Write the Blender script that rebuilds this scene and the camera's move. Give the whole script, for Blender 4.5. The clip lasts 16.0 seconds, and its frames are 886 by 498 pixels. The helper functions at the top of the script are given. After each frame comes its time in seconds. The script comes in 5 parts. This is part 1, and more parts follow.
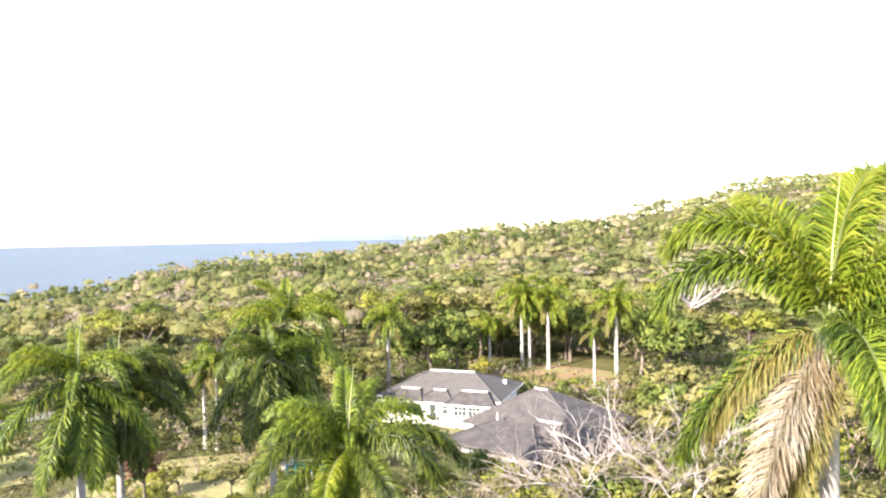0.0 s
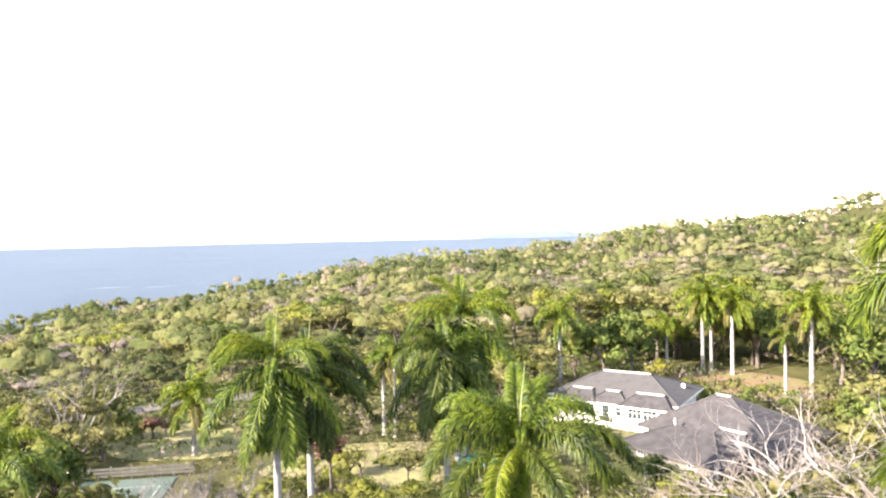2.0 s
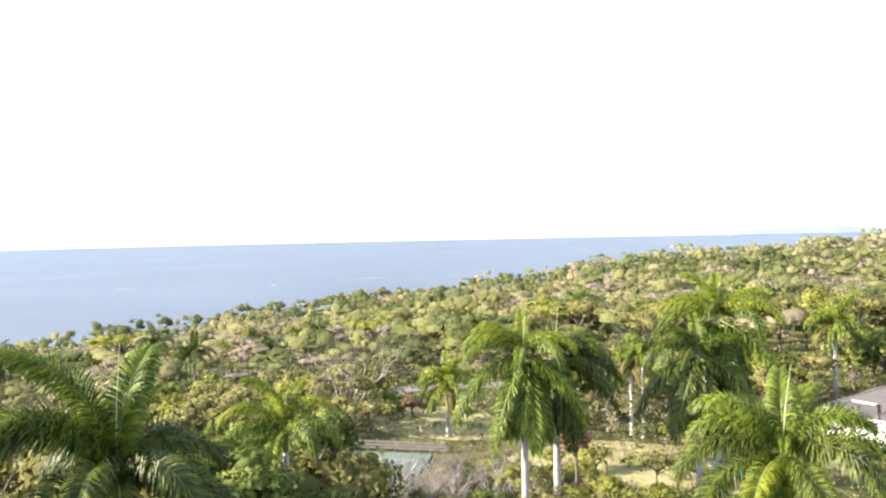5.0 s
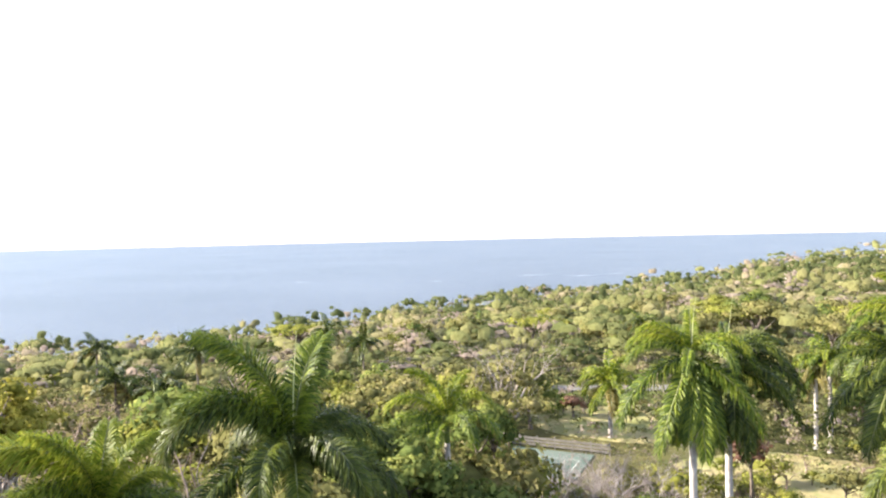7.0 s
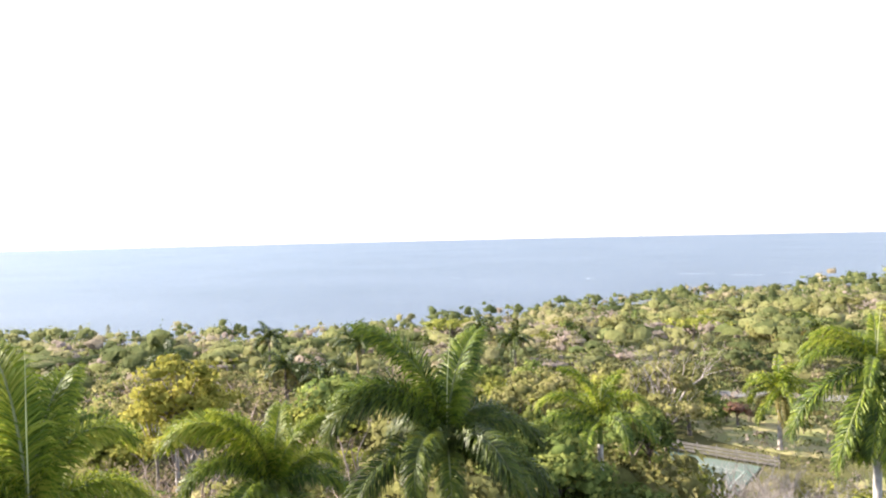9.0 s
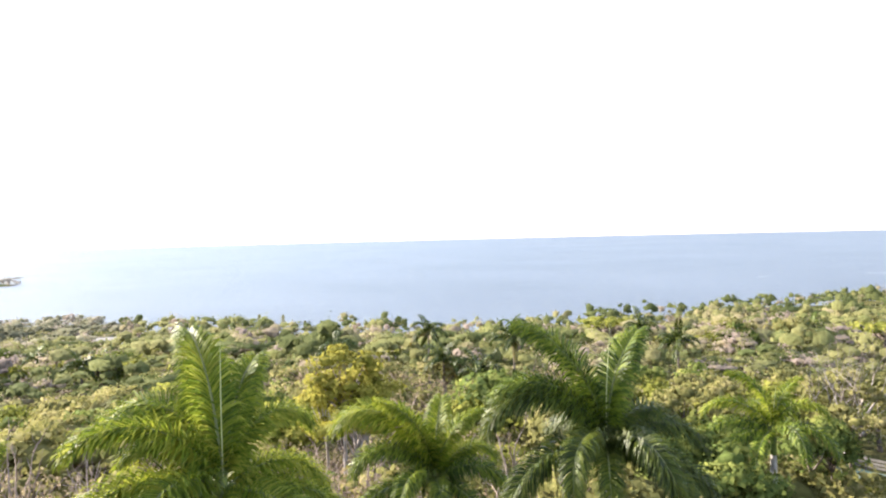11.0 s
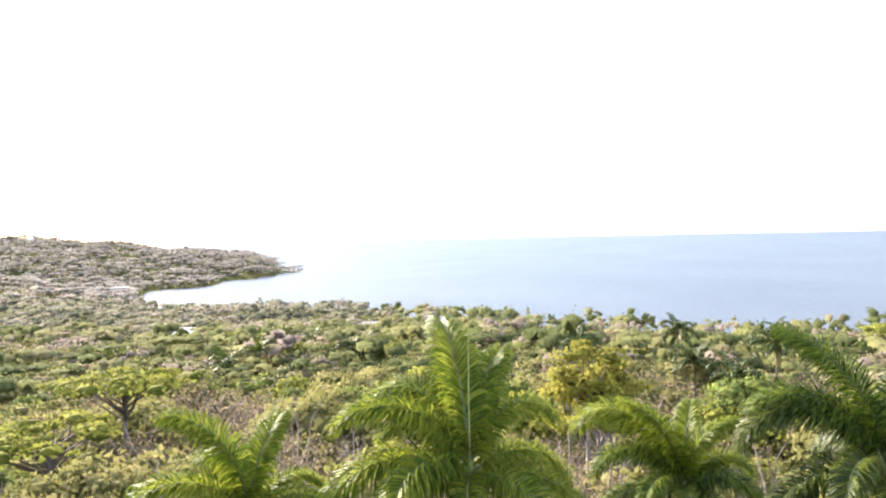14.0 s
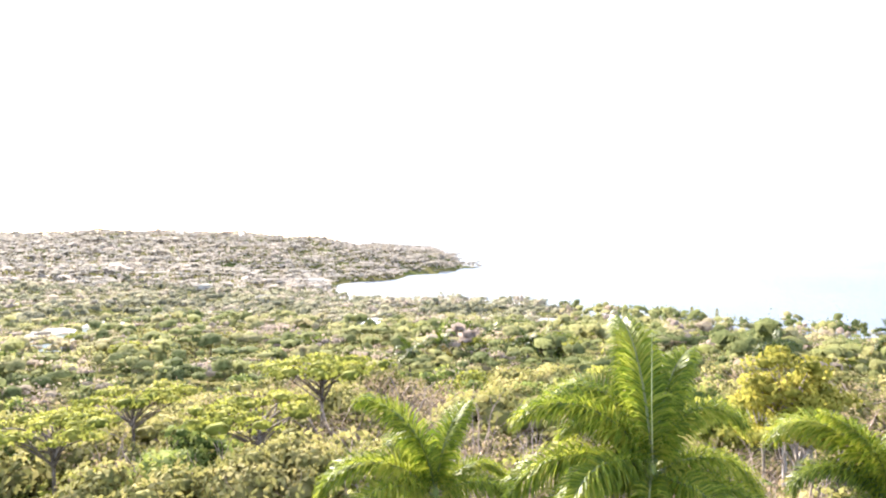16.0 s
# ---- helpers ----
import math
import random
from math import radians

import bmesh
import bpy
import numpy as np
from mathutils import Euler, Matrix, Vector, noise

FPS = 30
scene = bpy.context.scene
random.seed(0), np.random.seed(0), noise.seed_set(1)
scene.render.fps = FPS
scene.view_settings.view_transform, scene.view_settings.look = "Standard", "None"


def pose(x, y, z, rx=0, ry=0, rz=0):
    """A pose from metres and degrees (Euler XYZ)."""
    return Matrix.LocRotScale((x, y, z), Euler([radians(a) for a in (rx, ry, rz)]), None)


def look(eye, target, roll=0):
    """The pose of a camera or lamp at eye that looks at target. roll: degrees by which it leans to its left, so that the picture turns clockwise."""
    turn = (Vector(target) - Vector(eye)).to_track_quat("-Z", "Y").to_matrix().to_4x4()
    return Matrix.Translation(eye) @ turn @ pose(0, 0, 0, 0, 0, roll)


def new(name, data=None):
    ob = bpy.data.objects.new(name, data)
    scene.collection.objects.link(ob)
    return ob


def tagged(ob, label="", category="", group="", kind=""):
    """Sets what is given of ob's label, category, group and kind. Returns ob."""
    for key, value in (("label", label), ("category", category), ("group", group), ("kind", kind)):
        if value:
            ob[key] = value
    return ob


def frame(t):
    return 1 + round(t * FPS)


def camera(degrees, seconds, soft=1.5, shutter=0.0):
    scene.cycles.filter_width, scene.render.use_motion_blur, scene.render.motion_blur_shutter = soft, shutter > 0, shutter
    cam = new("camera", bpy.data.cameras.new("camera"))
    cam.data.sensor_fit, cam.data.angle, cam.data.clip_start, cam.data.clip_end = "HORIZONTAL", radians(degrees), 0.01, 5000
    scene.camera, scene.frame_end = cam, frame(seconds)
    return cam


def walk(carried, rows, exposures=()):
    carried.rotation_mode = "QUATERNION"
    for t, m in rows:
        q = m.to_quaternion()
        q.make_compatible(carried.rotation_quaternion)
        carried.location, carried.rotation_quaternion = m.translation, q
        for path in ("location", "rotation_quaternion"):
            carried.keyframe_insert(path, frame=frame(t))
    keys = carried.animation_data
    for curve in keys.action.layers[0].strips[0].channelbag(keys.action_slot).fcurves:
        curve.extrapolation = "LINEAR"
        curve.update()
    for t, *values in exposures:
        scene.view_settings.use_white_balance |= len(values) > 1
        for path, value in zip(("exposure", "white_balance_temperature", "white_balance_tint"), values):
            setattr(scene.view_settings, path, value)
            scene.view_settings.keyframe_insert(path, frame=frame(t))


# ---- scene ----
HOVER = 60.0          # height of the hovering camera over the sea

cam = camera(63.9, 16.0, soft=2.15)
PATH = [
    (0.0, pose(-0.01, 0.01, 59.99, 88.63, 1.08, 0.00)),
    (0.5, pose(-0.03, -0.01, 59.98, 88.66, 1.13, 3.04)),
    (1.0, pose(-0.02, -0.06, 59.99, 88.67, 1.18, 6.83)),
    (1.5, pose(-0.01, -0.14, 60.01, 88.67, 1.24, 10.52)),
    (2.0, pose(0.02, -0.21, 60.01, 88.68, 1.26, 13.78)),
    (2.5, pose(0.04, -0.30, 60.01, 88.68, 1.27, 16.95)),
    (3.0, pose(0.07, -0.40, 59.99, 88.70, 1.28, 20.26)),
    (3.5, pose(0.12, -0.54, 59.97, 88.72, 1.29, 23.54)),
    (4.0, pose(0.16, -0.67, 59.95, 88.74, 1.25, 26.85)),
    (4.5, pose(0.15, -0.74, 59.97, 88.74, 1.22, 30.18)),
    (7.0, pose(0.16, -0.70, 59.91, 88.76, 1.30, 46.42)),
    (7.5, pose(0.20, -0.72, 59.90, 88.78, 1.31, 49.49)),
    (8.0, pose(0.23, -0.73, 59.91, 88.79, 1.28, 52.36)),
    (8.5, pose(0.25, -0.75, 59.92, 88.78, 1.28, 55.49)),
    (11.0, pose(0.44, -0.94, 60.00, 88.71, 1.42, 71.21)),
    (11.5, pose(0.42, -0.94, 60.02, 88.72, 1.43, 74.39)),
    (12.0, pose(0.40, -0.95, 60.03, 88.71, 1.42, 77.75)),
    (12.5, pose(0.39, -0.96, 60.04, 88.69, 1.38, 80.98)),
    (13.0, pose(0.40, -0.96, 60.04, 88.67, 1.34, 84.04)),
    (13.5, pose(0.46, -0.94, 60.05, 88.67, 1.31, 87.62)),
    (14.0, pose(0.55, -0.93, 60.07, 88.67, 1.27, 90.80)),
    (14.5, pose(0.63, -0.94, 60.09, 88.67, 1.21, 94.32)),
    (15.0, pose(0.71, -0.95, 60.10, 88.67, 1.17, 97.45)),
    (15.5, pose(0.82, -0.96, 60.12, 88.67, 1.15, 100.88)),
    (16.0, pose(0.96, -0.97, 60.14, 88.67, 1.11, 105.12)),
]
walk(cam, PATH, exposures=[(0.0, 2.24), (8.0, 2.18), (12.0, 2.21), (14.0, 2.26), (15.5, 2.46), (16.0, 2.8)])

# ---- world and sun ----
SUN_AZ, SUN_EL = 132.0, 27.0      # bearing, counted to the left of +y, and height of the sun


def compass(az):
    """Unit direction on the plan for a bearing counted to the left of +y."""
    return Vector((-math.sin(radians(az)), math.cos(radians(az)), 0))


world = bpy.data.worlds.new("world")
scene.world = world
world.use_nodes = True
wn = world.node_tree.nodes
sky = wn.new("ShaderNodeTexSky")
sky.sky_type = "NISHITA"
sky.sun_disc = False
sky.sun_elevation = radians(SUN_EL)
sky.sun_rotation = radians(-SUN_AZ)
sky.dust_density = 0.6
sky.air_density = 1.0
sky.ozone_density = 1.0
wn["Background"].inputs["Strength"].default_value = 0.115
haze = wn.new("ShaderNodeMix")          # milky, evenly bright tropical haze over the clear sky
haze.data_type, haze.blend_type = "RGBA", "ADD"
haze.inputs["Factor"].default_value = 1.0
haze.inputs["B"].default_value = (1.42, 1.25, 1.10, 1)
world.node_tree.links.new(sky.outputs[0], haze.inputs["A"])
world.node_tree.links.new(haze.outputs["Result"], wn["Background"].inputs["Color"])

sun_data = bpy.data.lights.new("sun", "SUN")
sun_data.energy = 5.0
sun_data.angle = radians(0.6)
sun_data.color = (1.0, 0.90, 0.74)
sun = new("sun", sun_data)
toward = compass(SUN_AZ) * math.cos(radians(SUN_EL)) + Vector((0, 0, math.sin(radians(SUN_EL))))
sun.matrix_world = look(toward * 100, (0, 0, 0))


# ---- materials ----
def shader(name, colors, scale=3.0, rough=0.7, rand="", spread=0.0, bump=0.0, bump_scale=20.0, translucent=0.0, metal=0.0,
           big=None, big_scale=0.1, spec=0.3):
    """Procedural material: a noise ramp through colors, varied per object or island, with a second, larger noise towards big."""
    m = bpy.data.materials.new(name)
    m.use_nodes = True
    nt = m.node_tree
    n, l = nt.nodes, nt.links
    bsdf = n["Principled BSDF"]
    coord = n.new("ShaderNodeTexCoord")
    geo = n.new("ShaderNodeNewGeometry")
    tex = n.new("ShaderNodeTexNoise")
    tex.inputs["Scale"].default_value = scale
    tex.inputs["Detail"].default_value = 5
    l.new(geo.outputs["Position"], tex.inputs["Vector"])
    ramp = n.new("ShaderNodeValToRGB")
    el = ramp.color_ramp.elements
    while len(el) < len(colors):
        el.new(0.5)
    for i, c in enumerate(colors):
        el[i].position = 0.28 + 0.44 * i / max(1, len(colors) - 1)
        el[i].color = (*c, 1)
    value = tex.outputs["Fac"]
    if rand:
        src = n.new("ShaderNodeObjectInfo").outputs["Random"] if rand == "object" else geo.outputs["Random Per Island"]
        mul = n.new("ShaderNodeMath")
        mul.operation = "MULTIPLY_ADD"
        l.new(src, mul.inputs[0])
        mul.inputs[1].default_value = spread
        mul.inputs[2].default_value = -spread / 2
        add = n.new("ShaderNodeMath")
        l.new(value, add.inputs[0])
        l.new(mul.outputs[0], add.inputs[1])
        value = add.outputs[0]
    l.new(value, ramp.inputs[0])
    color = ramp.outputs[0]
    if big is not None:
        t2 = n.new("ShaderNodeTexNoise")
        t2.inputs["Scale"].default_value = big_scale
        t2.inputs["Detail"].default_value = 3
        l.new(geo.outputs["Position"], t2.inputs["Vector"])
        r2 = n.new("ShaderNodeMapRange")
        r2.inputs["From Min"].default_value, r2.inputs["From Max"].default_value = 0.46, 0.62
        l.new(t2.outputs["Fac"], r2.inputs["Value"])
        mix = n.new("ShaderNodeMix")
        mix.data_type = "RGBA"
        l.new(r2.outputs[0], mix.inputs["Factor"])
        l.new(color, mix.inputs["A"])
        mix.inputs["B"].default_value = (*big, 1)
        color = mix.outputs["Result"]
    l.new(color, bsdf.inputs["Base Color"])
    bsdf.inputs["Roughness"].default_value = rough
    bsdf.inputs["Metallic"].default_value = metal
    bsdf.inputs["Specular IOR Level"].default_value = spec
    if bump:
        bt = n.new("ShaderNodeTexNoise")
        bt.inputs["Scale"].default_value = bump_scale
        bt.inputs["Detail"].default_value = 4
        l.new(geo.outputs["Position"], bt.inputs["Vector"])
        bn = n.new("ShaderNodeBump")
        bn.inputs["Strength"].default_value = bump
        bn.inputs["Distance"].default_value = 0.05
        l.new(bt.outputs["Fac"], bn.inputs["Height"])
        l.new(bn.outputs[0], bsdf.inputs["Normal"])
    if translucent:
        tr = n.new("ShaderNodeBsdfTranslucent")
        l.new(color, tr.inputs["Color"])
        ms = n.new("ShaderNodeMixShader")
        ms.inputs[0].default_value = translucent
        l.new(bsdf.outputs[0], ms.inputs[1])
        l.new(tr.outputs[0], ms.inputs[2])
        l.new(ms.outputs[0], n["Material Output"].inputs["Surface"])
    return m


M = {}
M["soil"] = shader("soil", [(0.06, 0.06, 0.026), (0.09, 0.083, 0.038), (0.11, 0.10, 0.045)], 0.35, 1.0, spec=0.0, bump=0.6, bump_scale=2.0,
                   big=(0.055, 0.066, 0.024), big_scale=0.03)
M["dry_grass"] = shader("dry_grass", [(0.185, 0.160, 0.066), (0.275, 0.232, 0.115), (0.215, 0.208, 0.075)], 0.8, 0.95, bump=0.5, bump_scale=6,
                        big=(0.170, 0.175, 0.062), big_scale=0.2)
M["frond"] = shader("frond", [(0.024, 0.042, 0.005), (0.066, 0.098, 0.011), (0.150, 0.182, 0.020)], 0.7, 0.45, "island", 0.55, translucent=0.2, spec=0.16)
# lighter and darker greens; on royal palms partly sun and shade put into colour
M["frond_light_lit"] = shader("frond_light_lit", [(0.070, 0.105, 0.009), (0.150, 0.190, 0.016), (0.260, 0.270, 0.038)], 0.7, 0.45, "island", 0.55, translucent=0.46, spec=0.16)
M["frond_dark_shaded"] = shader("frond_dark_shaded", [(0.014, 0.023, 0.004), (0.038, 0.056, 0.007), (0.090, 0.106, 0.014)], 0.7, 0.45, "island", 0.55, translucent=0.12, spec=0.16)
M["frond_old"] = shader("frond_old", [(0.105, 0.087, 0.021), (0.174, 0.136, 0.035), (0.155, 0.149, 0.042)], 0.9, 0.6, "island", 0.4, translucent=0.3)
M["frond_dead"] = shader("frond_dead", [(0.129, 0.094, 0.055), (0.208, 0.169, 0.122), (0.258, 0.228, 0.200)], 0.9, 0.8, "island", 0.4, translucent=0.15)
M["rachis"] = shader("rachis", [(0.069, 0.087, 0.025), (0.130, 0.139, 0.053)], 1.0, 0.5, "object", 0.4)
M["spear"] = shader("spear", [(0.315, 0.330, 0.134), (0.413, 0.405, 0.218)], 1.0, 0.5, "object", 0.4)
M["palm_trunk"] = shader("palm_trunk", [(0.21, 0.185, 0.17), (0.32, 0.29, 0.28), (0.40, 0.37, 0.365)], 2.5, 0.9, "object", 0.3, bump=0.5, bump_scale=12)
M["crownshaft"] = shader("crownshaft", [(0.074, 0.105, 0.021), (0.136, 0.161, 0.042)], 1.5, 0.4, "object", 0.4)
M["bark"] = shader("bark", [(0.083, 0.064, 0.050), (0.165, 0.135, 0.118)], 3.0, 0.95, "object", 0.4, bump=0.6, bump_scale=14)
M["pale_bark"] = shader("pale_bark", [(0.178, 0.143, 0.126), (0.271, 0.229, 0.217), (0.342, 0.307, 0.304)], 2.0, 0.9, "object", 0.4, bump=0.4, bump_scale=14)
M["grey_twig"] = shader("grey_twig", [(0.17, 0.125, 0.10), (0.29, 0.225, 0.195)], 2.0, 0.95, "object", 0.4)
M["leaf_green"] = shader("leaf_green", [(0.052, 0.076, 0.022), (0.120, 0.152, 0.042), (0.235, 0.245, 0.065)], 0.5, 0.85, "island", 0.25, translucent=0.4, spec=0.06)
M["leaf_olive"] = shader("leaf_olive", [(0.097, 0.100, 0.036), (0.179, 0.169, 0.060), (0.264, 0.230, 0.108)], 0.5, 0.85, "island", 0.2, translucent=0.42, spec=0.06)
M["leaf_lime"] = shader("leaf_lime", [(0.100, 0.116, 0.024), (0.185, 0.194, 0.040), (0.270, 0.256, 0.066)], 0.5, 0.85, "island", 0.25, translucent=0.42, spec=0.06)
M["leaf_yellow"] = shader("leaf_yellow", [(0.140, 0.140, 0.026), (0.235, 0.218, 0.042), (0.310, 0.270, 0.062)], 0.6, 0.85, "island", 0.3, translucent=0.42, spec=0.06)
M["leaf_dry"] = shader("leaf_dry", [(0.130, 0.098, 0.066), (0.200, 0.155, 0.108), (0.215, 0.180, 0.090)], 0.6, 0.85, "island", 0.2, translucent=0.42, spec=0.06)
M["leaf_red"] = shader("leaf_red", [(0.07, 0.035, 0.022), (0.13, 0.06, 0.04), (0.15, 0.09, 0.05)], 0.8, 0.7, "island", 0.4, translucent=0.25)


def woods_material(name, steps, spread=0.16, translucent=0.45, grain=1.1):
    """Foliage whose colour follows the tint of each tree, from dark green over olive to dry tan, with leaf clumps as grain and relief."""
    m = bpy.data.materials.new(name)
    m.use_nodes = True
    n, l = m.node_tree.nodes, m.node_tree.links
    b = n["Principled BSDF"]
    tint = n.new("ShaderNodeAttribute")
    tint.attribute_name = "tint"
    geo = n.new("ShaderNodeNewGeometry")
    mul = n.new("ShaderNodeMath")
    mul.operation = "MULTIPLY_ADD"
    l.new(geo.outputs["Random Per Island"], mul.inputs[0])
    mul.inputs[1].default_value, mul.inputs[2].default_value = spread, -spread / 2
    add = n.new("ShaderNodeMath")
    l.new(tint.outputs["Fac"], add.inputs[0])
    l.new(mul.outputs[0], add.inputs[1])
    ramp = n.new("ShaderNodeValToRGB")
    el = ramp.color_ramp.elements
    while len(el) < 5:
        el.new(0.5)
    for i, (p, c) in enumerate(steps):
        el[i].position, el[i].color = p, (*c, 1)
    l.new(add.outputs[0], ramp.inputs[0])
    clump = n.new("ShaderNodeTexNoise")
    clump.inputs["Scale"].default_value = grain
    clump.inputs["Detail"].default_value = 4
    clump.inputs["Roughness"].default_value = 0.65
    l.new(geo.outputs["Position"], clump.inputs["Vector"])
    value = n.new("ShaderNodeMapRange")
    value.inputs["From Min"].default_value, value.inputs["From Max"].default_value = 0.32, 0.68
    value.inputs["To Min"].default_value, value.inputs["To Max"].default_value = 0.72, 1.24
    l.new(clump.outputs["Fac"], value.inputs["Value"])
    tone = n.new("ShaderNodeHueSaturation")
    l.new(ramp.outputs[0], tone.inputs["Color"])
    l.new(value.outputs[0], tone.inputs["Value"])
    l.new(tone.outputs[0], b.inputs["Base Color"])
    b.inputs["Roughness"].default_value = 0.9
    b.inputs["Specular IOR Level"].default_value = 0.05
    bump = n.new("ShaderNodeBump")
    bump.inputs["Strength"].default_value = 0.8
    bump.inputs["Distance"].default_value = 0.5 / grain
    l.new(clump.outputs["Fac"], bump.inputs["Height"])
    l.new(bump.outputs[0], b.inputs["Normal"])
    tr = n.new("ShaderNodeBsdfTranslucent")
    l.new(tone.outputs[0], tr.inputs["Color"])
    ms = n.new("ShaderNodeMixShader")
    ms.inputs[0].default_value = translucent
    l.new(b.outputs[0], ms.inputs[1])
    l.new(tr.outputs[0], ms.inputs[2])
    l.new(ms.outputs[0], n["Material Output"].inputs["Surface"])
    return m


WOODS = [(0.0, (0.082, 0.100, 0.040)), (0.3, (0.170, 0.182, 0.070)), (0.55, (0.245, 0.234, 0.102)), (0.76, (0.276, 0.242, 0.138)), (1.0, (0.292, 0.234, 0.204))]
M["woods"] = woods_material("woods", WOODS)
M["woods_hill"] = woods_material("woods_hill", WOODS, 0.12, 0.35, 0.35)
# bay foliage, greyed because some haze is put into its colour
M["woods_haze_grey"] = woods_material("woods_haze_grey", [(0.0, (0.111, 0.111, 0.075)), (0.3, (0.195, 0.192, 0.123)), (0.55, (0.260, 0.244, 0.164)), (0.76, (0.305, 0.267, 0.205)), (1.0, (0.338, 0.280, 0.246))], 0.12, 0.4, 0.8)
# headland foliage, with the haze of distance put into its base colour
M["woods_haze_pale"] = woods_material("woods_haze_pale", [(0.0, (0.223, 0.203, 0.177)), (0.3, (0.257, 0.232, 0.206)), (0.55, (0.290, 0.259, 0.234)), (0.76, (0.311, 0.274, 0.252)), (1.0, (0.331, 0.286, 0.269))], 0.06, 0.3, 0.3)
M["shingle"] = shader("shingle", [(0.044, 0.039, 0.042), (0.061, 0.054, 0.057), (0.082, 0.074, 0.074)], 1.2, 0.85, "object", 0.5, bump=0.3, bump_scale=25)
M["white_paint"] = shader("white_paint", [(0.72, 0.70, 0.66), (0.82, 0.80, 0.76)], 0.8, 0.7, bump=0.1)
M["cap"] = shader("cap", [(0.528, 0.512, 0.480), (0.640, 0.624, 0.600)], 1.5, 0.7)
M["court"] = shader("court", [(0.050, 0.088, 0.072), (0.075, 0.115, 0.095)], 0.6, 0.9, big=(0.09, 0.115, 0.10), big_scale=0.12)
M["court_line"] = shader("court_line", [(0.30, 0.32, 0.30), (0.42, 0.43, 0.41)], 1.5, 0.85)
M["old_wood"] = shader("old_wood", [(0.10, 0.09, 0.085), (0.17, 0.155, 0.145)], 2.0, 0.9, bump=0.3)
M["concrete"] = shader("concrete", [(0.25, 0.23, 0.21), (0.36, 0.33, 0.31)], 0.9, 0.9, bump=0.3)
M["asphalt"] = shader("asphalt", [(0.10, 0.095, 0.092), (0.15, 0.142, 0.138)], 1.2, 0.9, bump=0.3, big=(0.12, 0.112, 0.10), big_scale=0.3)
M["dark"] = shader("dark", [(0.03, 0.03, 0.03), (0.05, 0.05, 0.05)], 2.0, 0.5)
M["metal"] = shader("metal", [(0.35, 0.35, 0.34), (0.5, 0.5, 0.48)], 2.0, 0.5, metal=0.6)
M["pool_water"] = shader("pool_water", [(0.03, 0.24, 0.34), (0.05, 0.33, 0.42)], 0.8, 0.12, bump=0.2, bump_scale=4)
M["foam"] = shader("foam", [(0.5, 0.52, 0.53), (0.7, 0.72, 0.73)], 0.2, 0.9)
# far coast: pale blue-grey base colour that carries the haze of distance
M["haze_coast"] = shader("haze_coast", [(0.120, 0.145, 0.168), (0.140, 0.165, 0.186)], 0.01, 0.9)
M["red_dirt"] = shader("red_dirt", [(0.160, 0.103, 0.059), (0.224, 0.148, 0.085)], 0.9, 0.95, bump=0.5, big=(0.17, 0.15, 0.06), big_scale=0.25)

glass = bpy.data.materials.new("window_glass")
glass.use_nodes = True
gb = glass.node_tree.nodes["Principled BSDF"]
gb.inputs["Base Color"].default_value = (0.05, 0.06, 0.07, 1)
gb.inputs["Roughness"].default_value = 0.08
M["glass"] = glass


def sea_material():
    m = bpy.data.materials.new("sea_water")
    m.use_nodes = True
    n, l = m.node_tree.nodes, m.node_tree.links
    b = n["Principled BSDF"]
    geo = n.new("ShaderNodeNewGeometry")
    big = n.new("ShaderNodeTexNoise")
    big.inputs["Scale"].default_value = 0.0035
    big.inputs["Detail"].default_value = 6
    l.new(geo.outputs["Position"], big.inputs["Vector"])
    ramp = n.new("ShaderNodeValToRGB")
    ramp.color_ramp.elements[0].position, ramp.color_ramp.elements[1].position = 0.35, 0.68
    ramp.color_ramp.elements[0].color = (0.045, 0.056, 0.086, 1)
    ramp.color_ramp.elements[1].color = (0.065, 0.078, 0.110, 1)
    l.new(big.outputs["Fac"], ramp.inputs[0])
    l.new(ramp.outputs[0], b.inputs["Base Color"])
    b.inputs["Roughness"].default_value = 0.4
    b.inputs["IOR"].default_value = 1.33
    b.inputs["Specular IOR Level"].default_value = 0.16
    wave = n.new("ShaderNodeTexNoise")
    wave.inputs["Scale"].default_value = 0.12
    wave.inputs["Detail"].default_value = 6
    l.new(geo.outputs["Position"], wave.inputs["Vector"])
    wave.inputs["Roughness"].default_value = 0.62
    bump = n.new("ShaderNodeBump")
    bump.inputs["Strength"].default_value = 0.75
    bump.inputs["Distance"].default_value = 1.8
    l.new(wave.outputs["Fac"], bump.inputs["Height"])
    l.new(bump.outputs[0], b.inputs["Normal"])
    return m


M["sea"] = sea_material()


# ---- helpers for meshes ----
def spot(az, r):
    """Place on the plan, by bearing (degrees to the left of +y) and distance from the hover point."""
    d = compass(az) * r
    return d.x, d.y


def mesh(name, verts, faces, mats, smooth=False, face_mats=None):
    me = bpy.data.meshes.new(name)
    me.from_pydata([tuple(v) for v in verts] if not isinstance(verts, np.ndarray) else verts.tolist(), [], faces if isinstance(faces, list) else faces.tolist())
    for m in (mats if isinstance(mats, (list, tuple)) else [mats]):
        me.materials.append(m)
    if face_mats is not None:
        me.polygons.foreach_set("material_index", np.asarray(face_mats, dtype=np.int32))
    if smooth:
        me.polygons.foreach_set("use_smooth", np.ones(len(me.polygons), dtype=bool))
    me.update()
    return me


def part(name, me, parent, label="", m=None):
    ob = new(name, me)
    ob.parent = parent
    if m is not None:
        ob.matrix_basis = m
    if label:
        tagged(ob, label)
    return ob


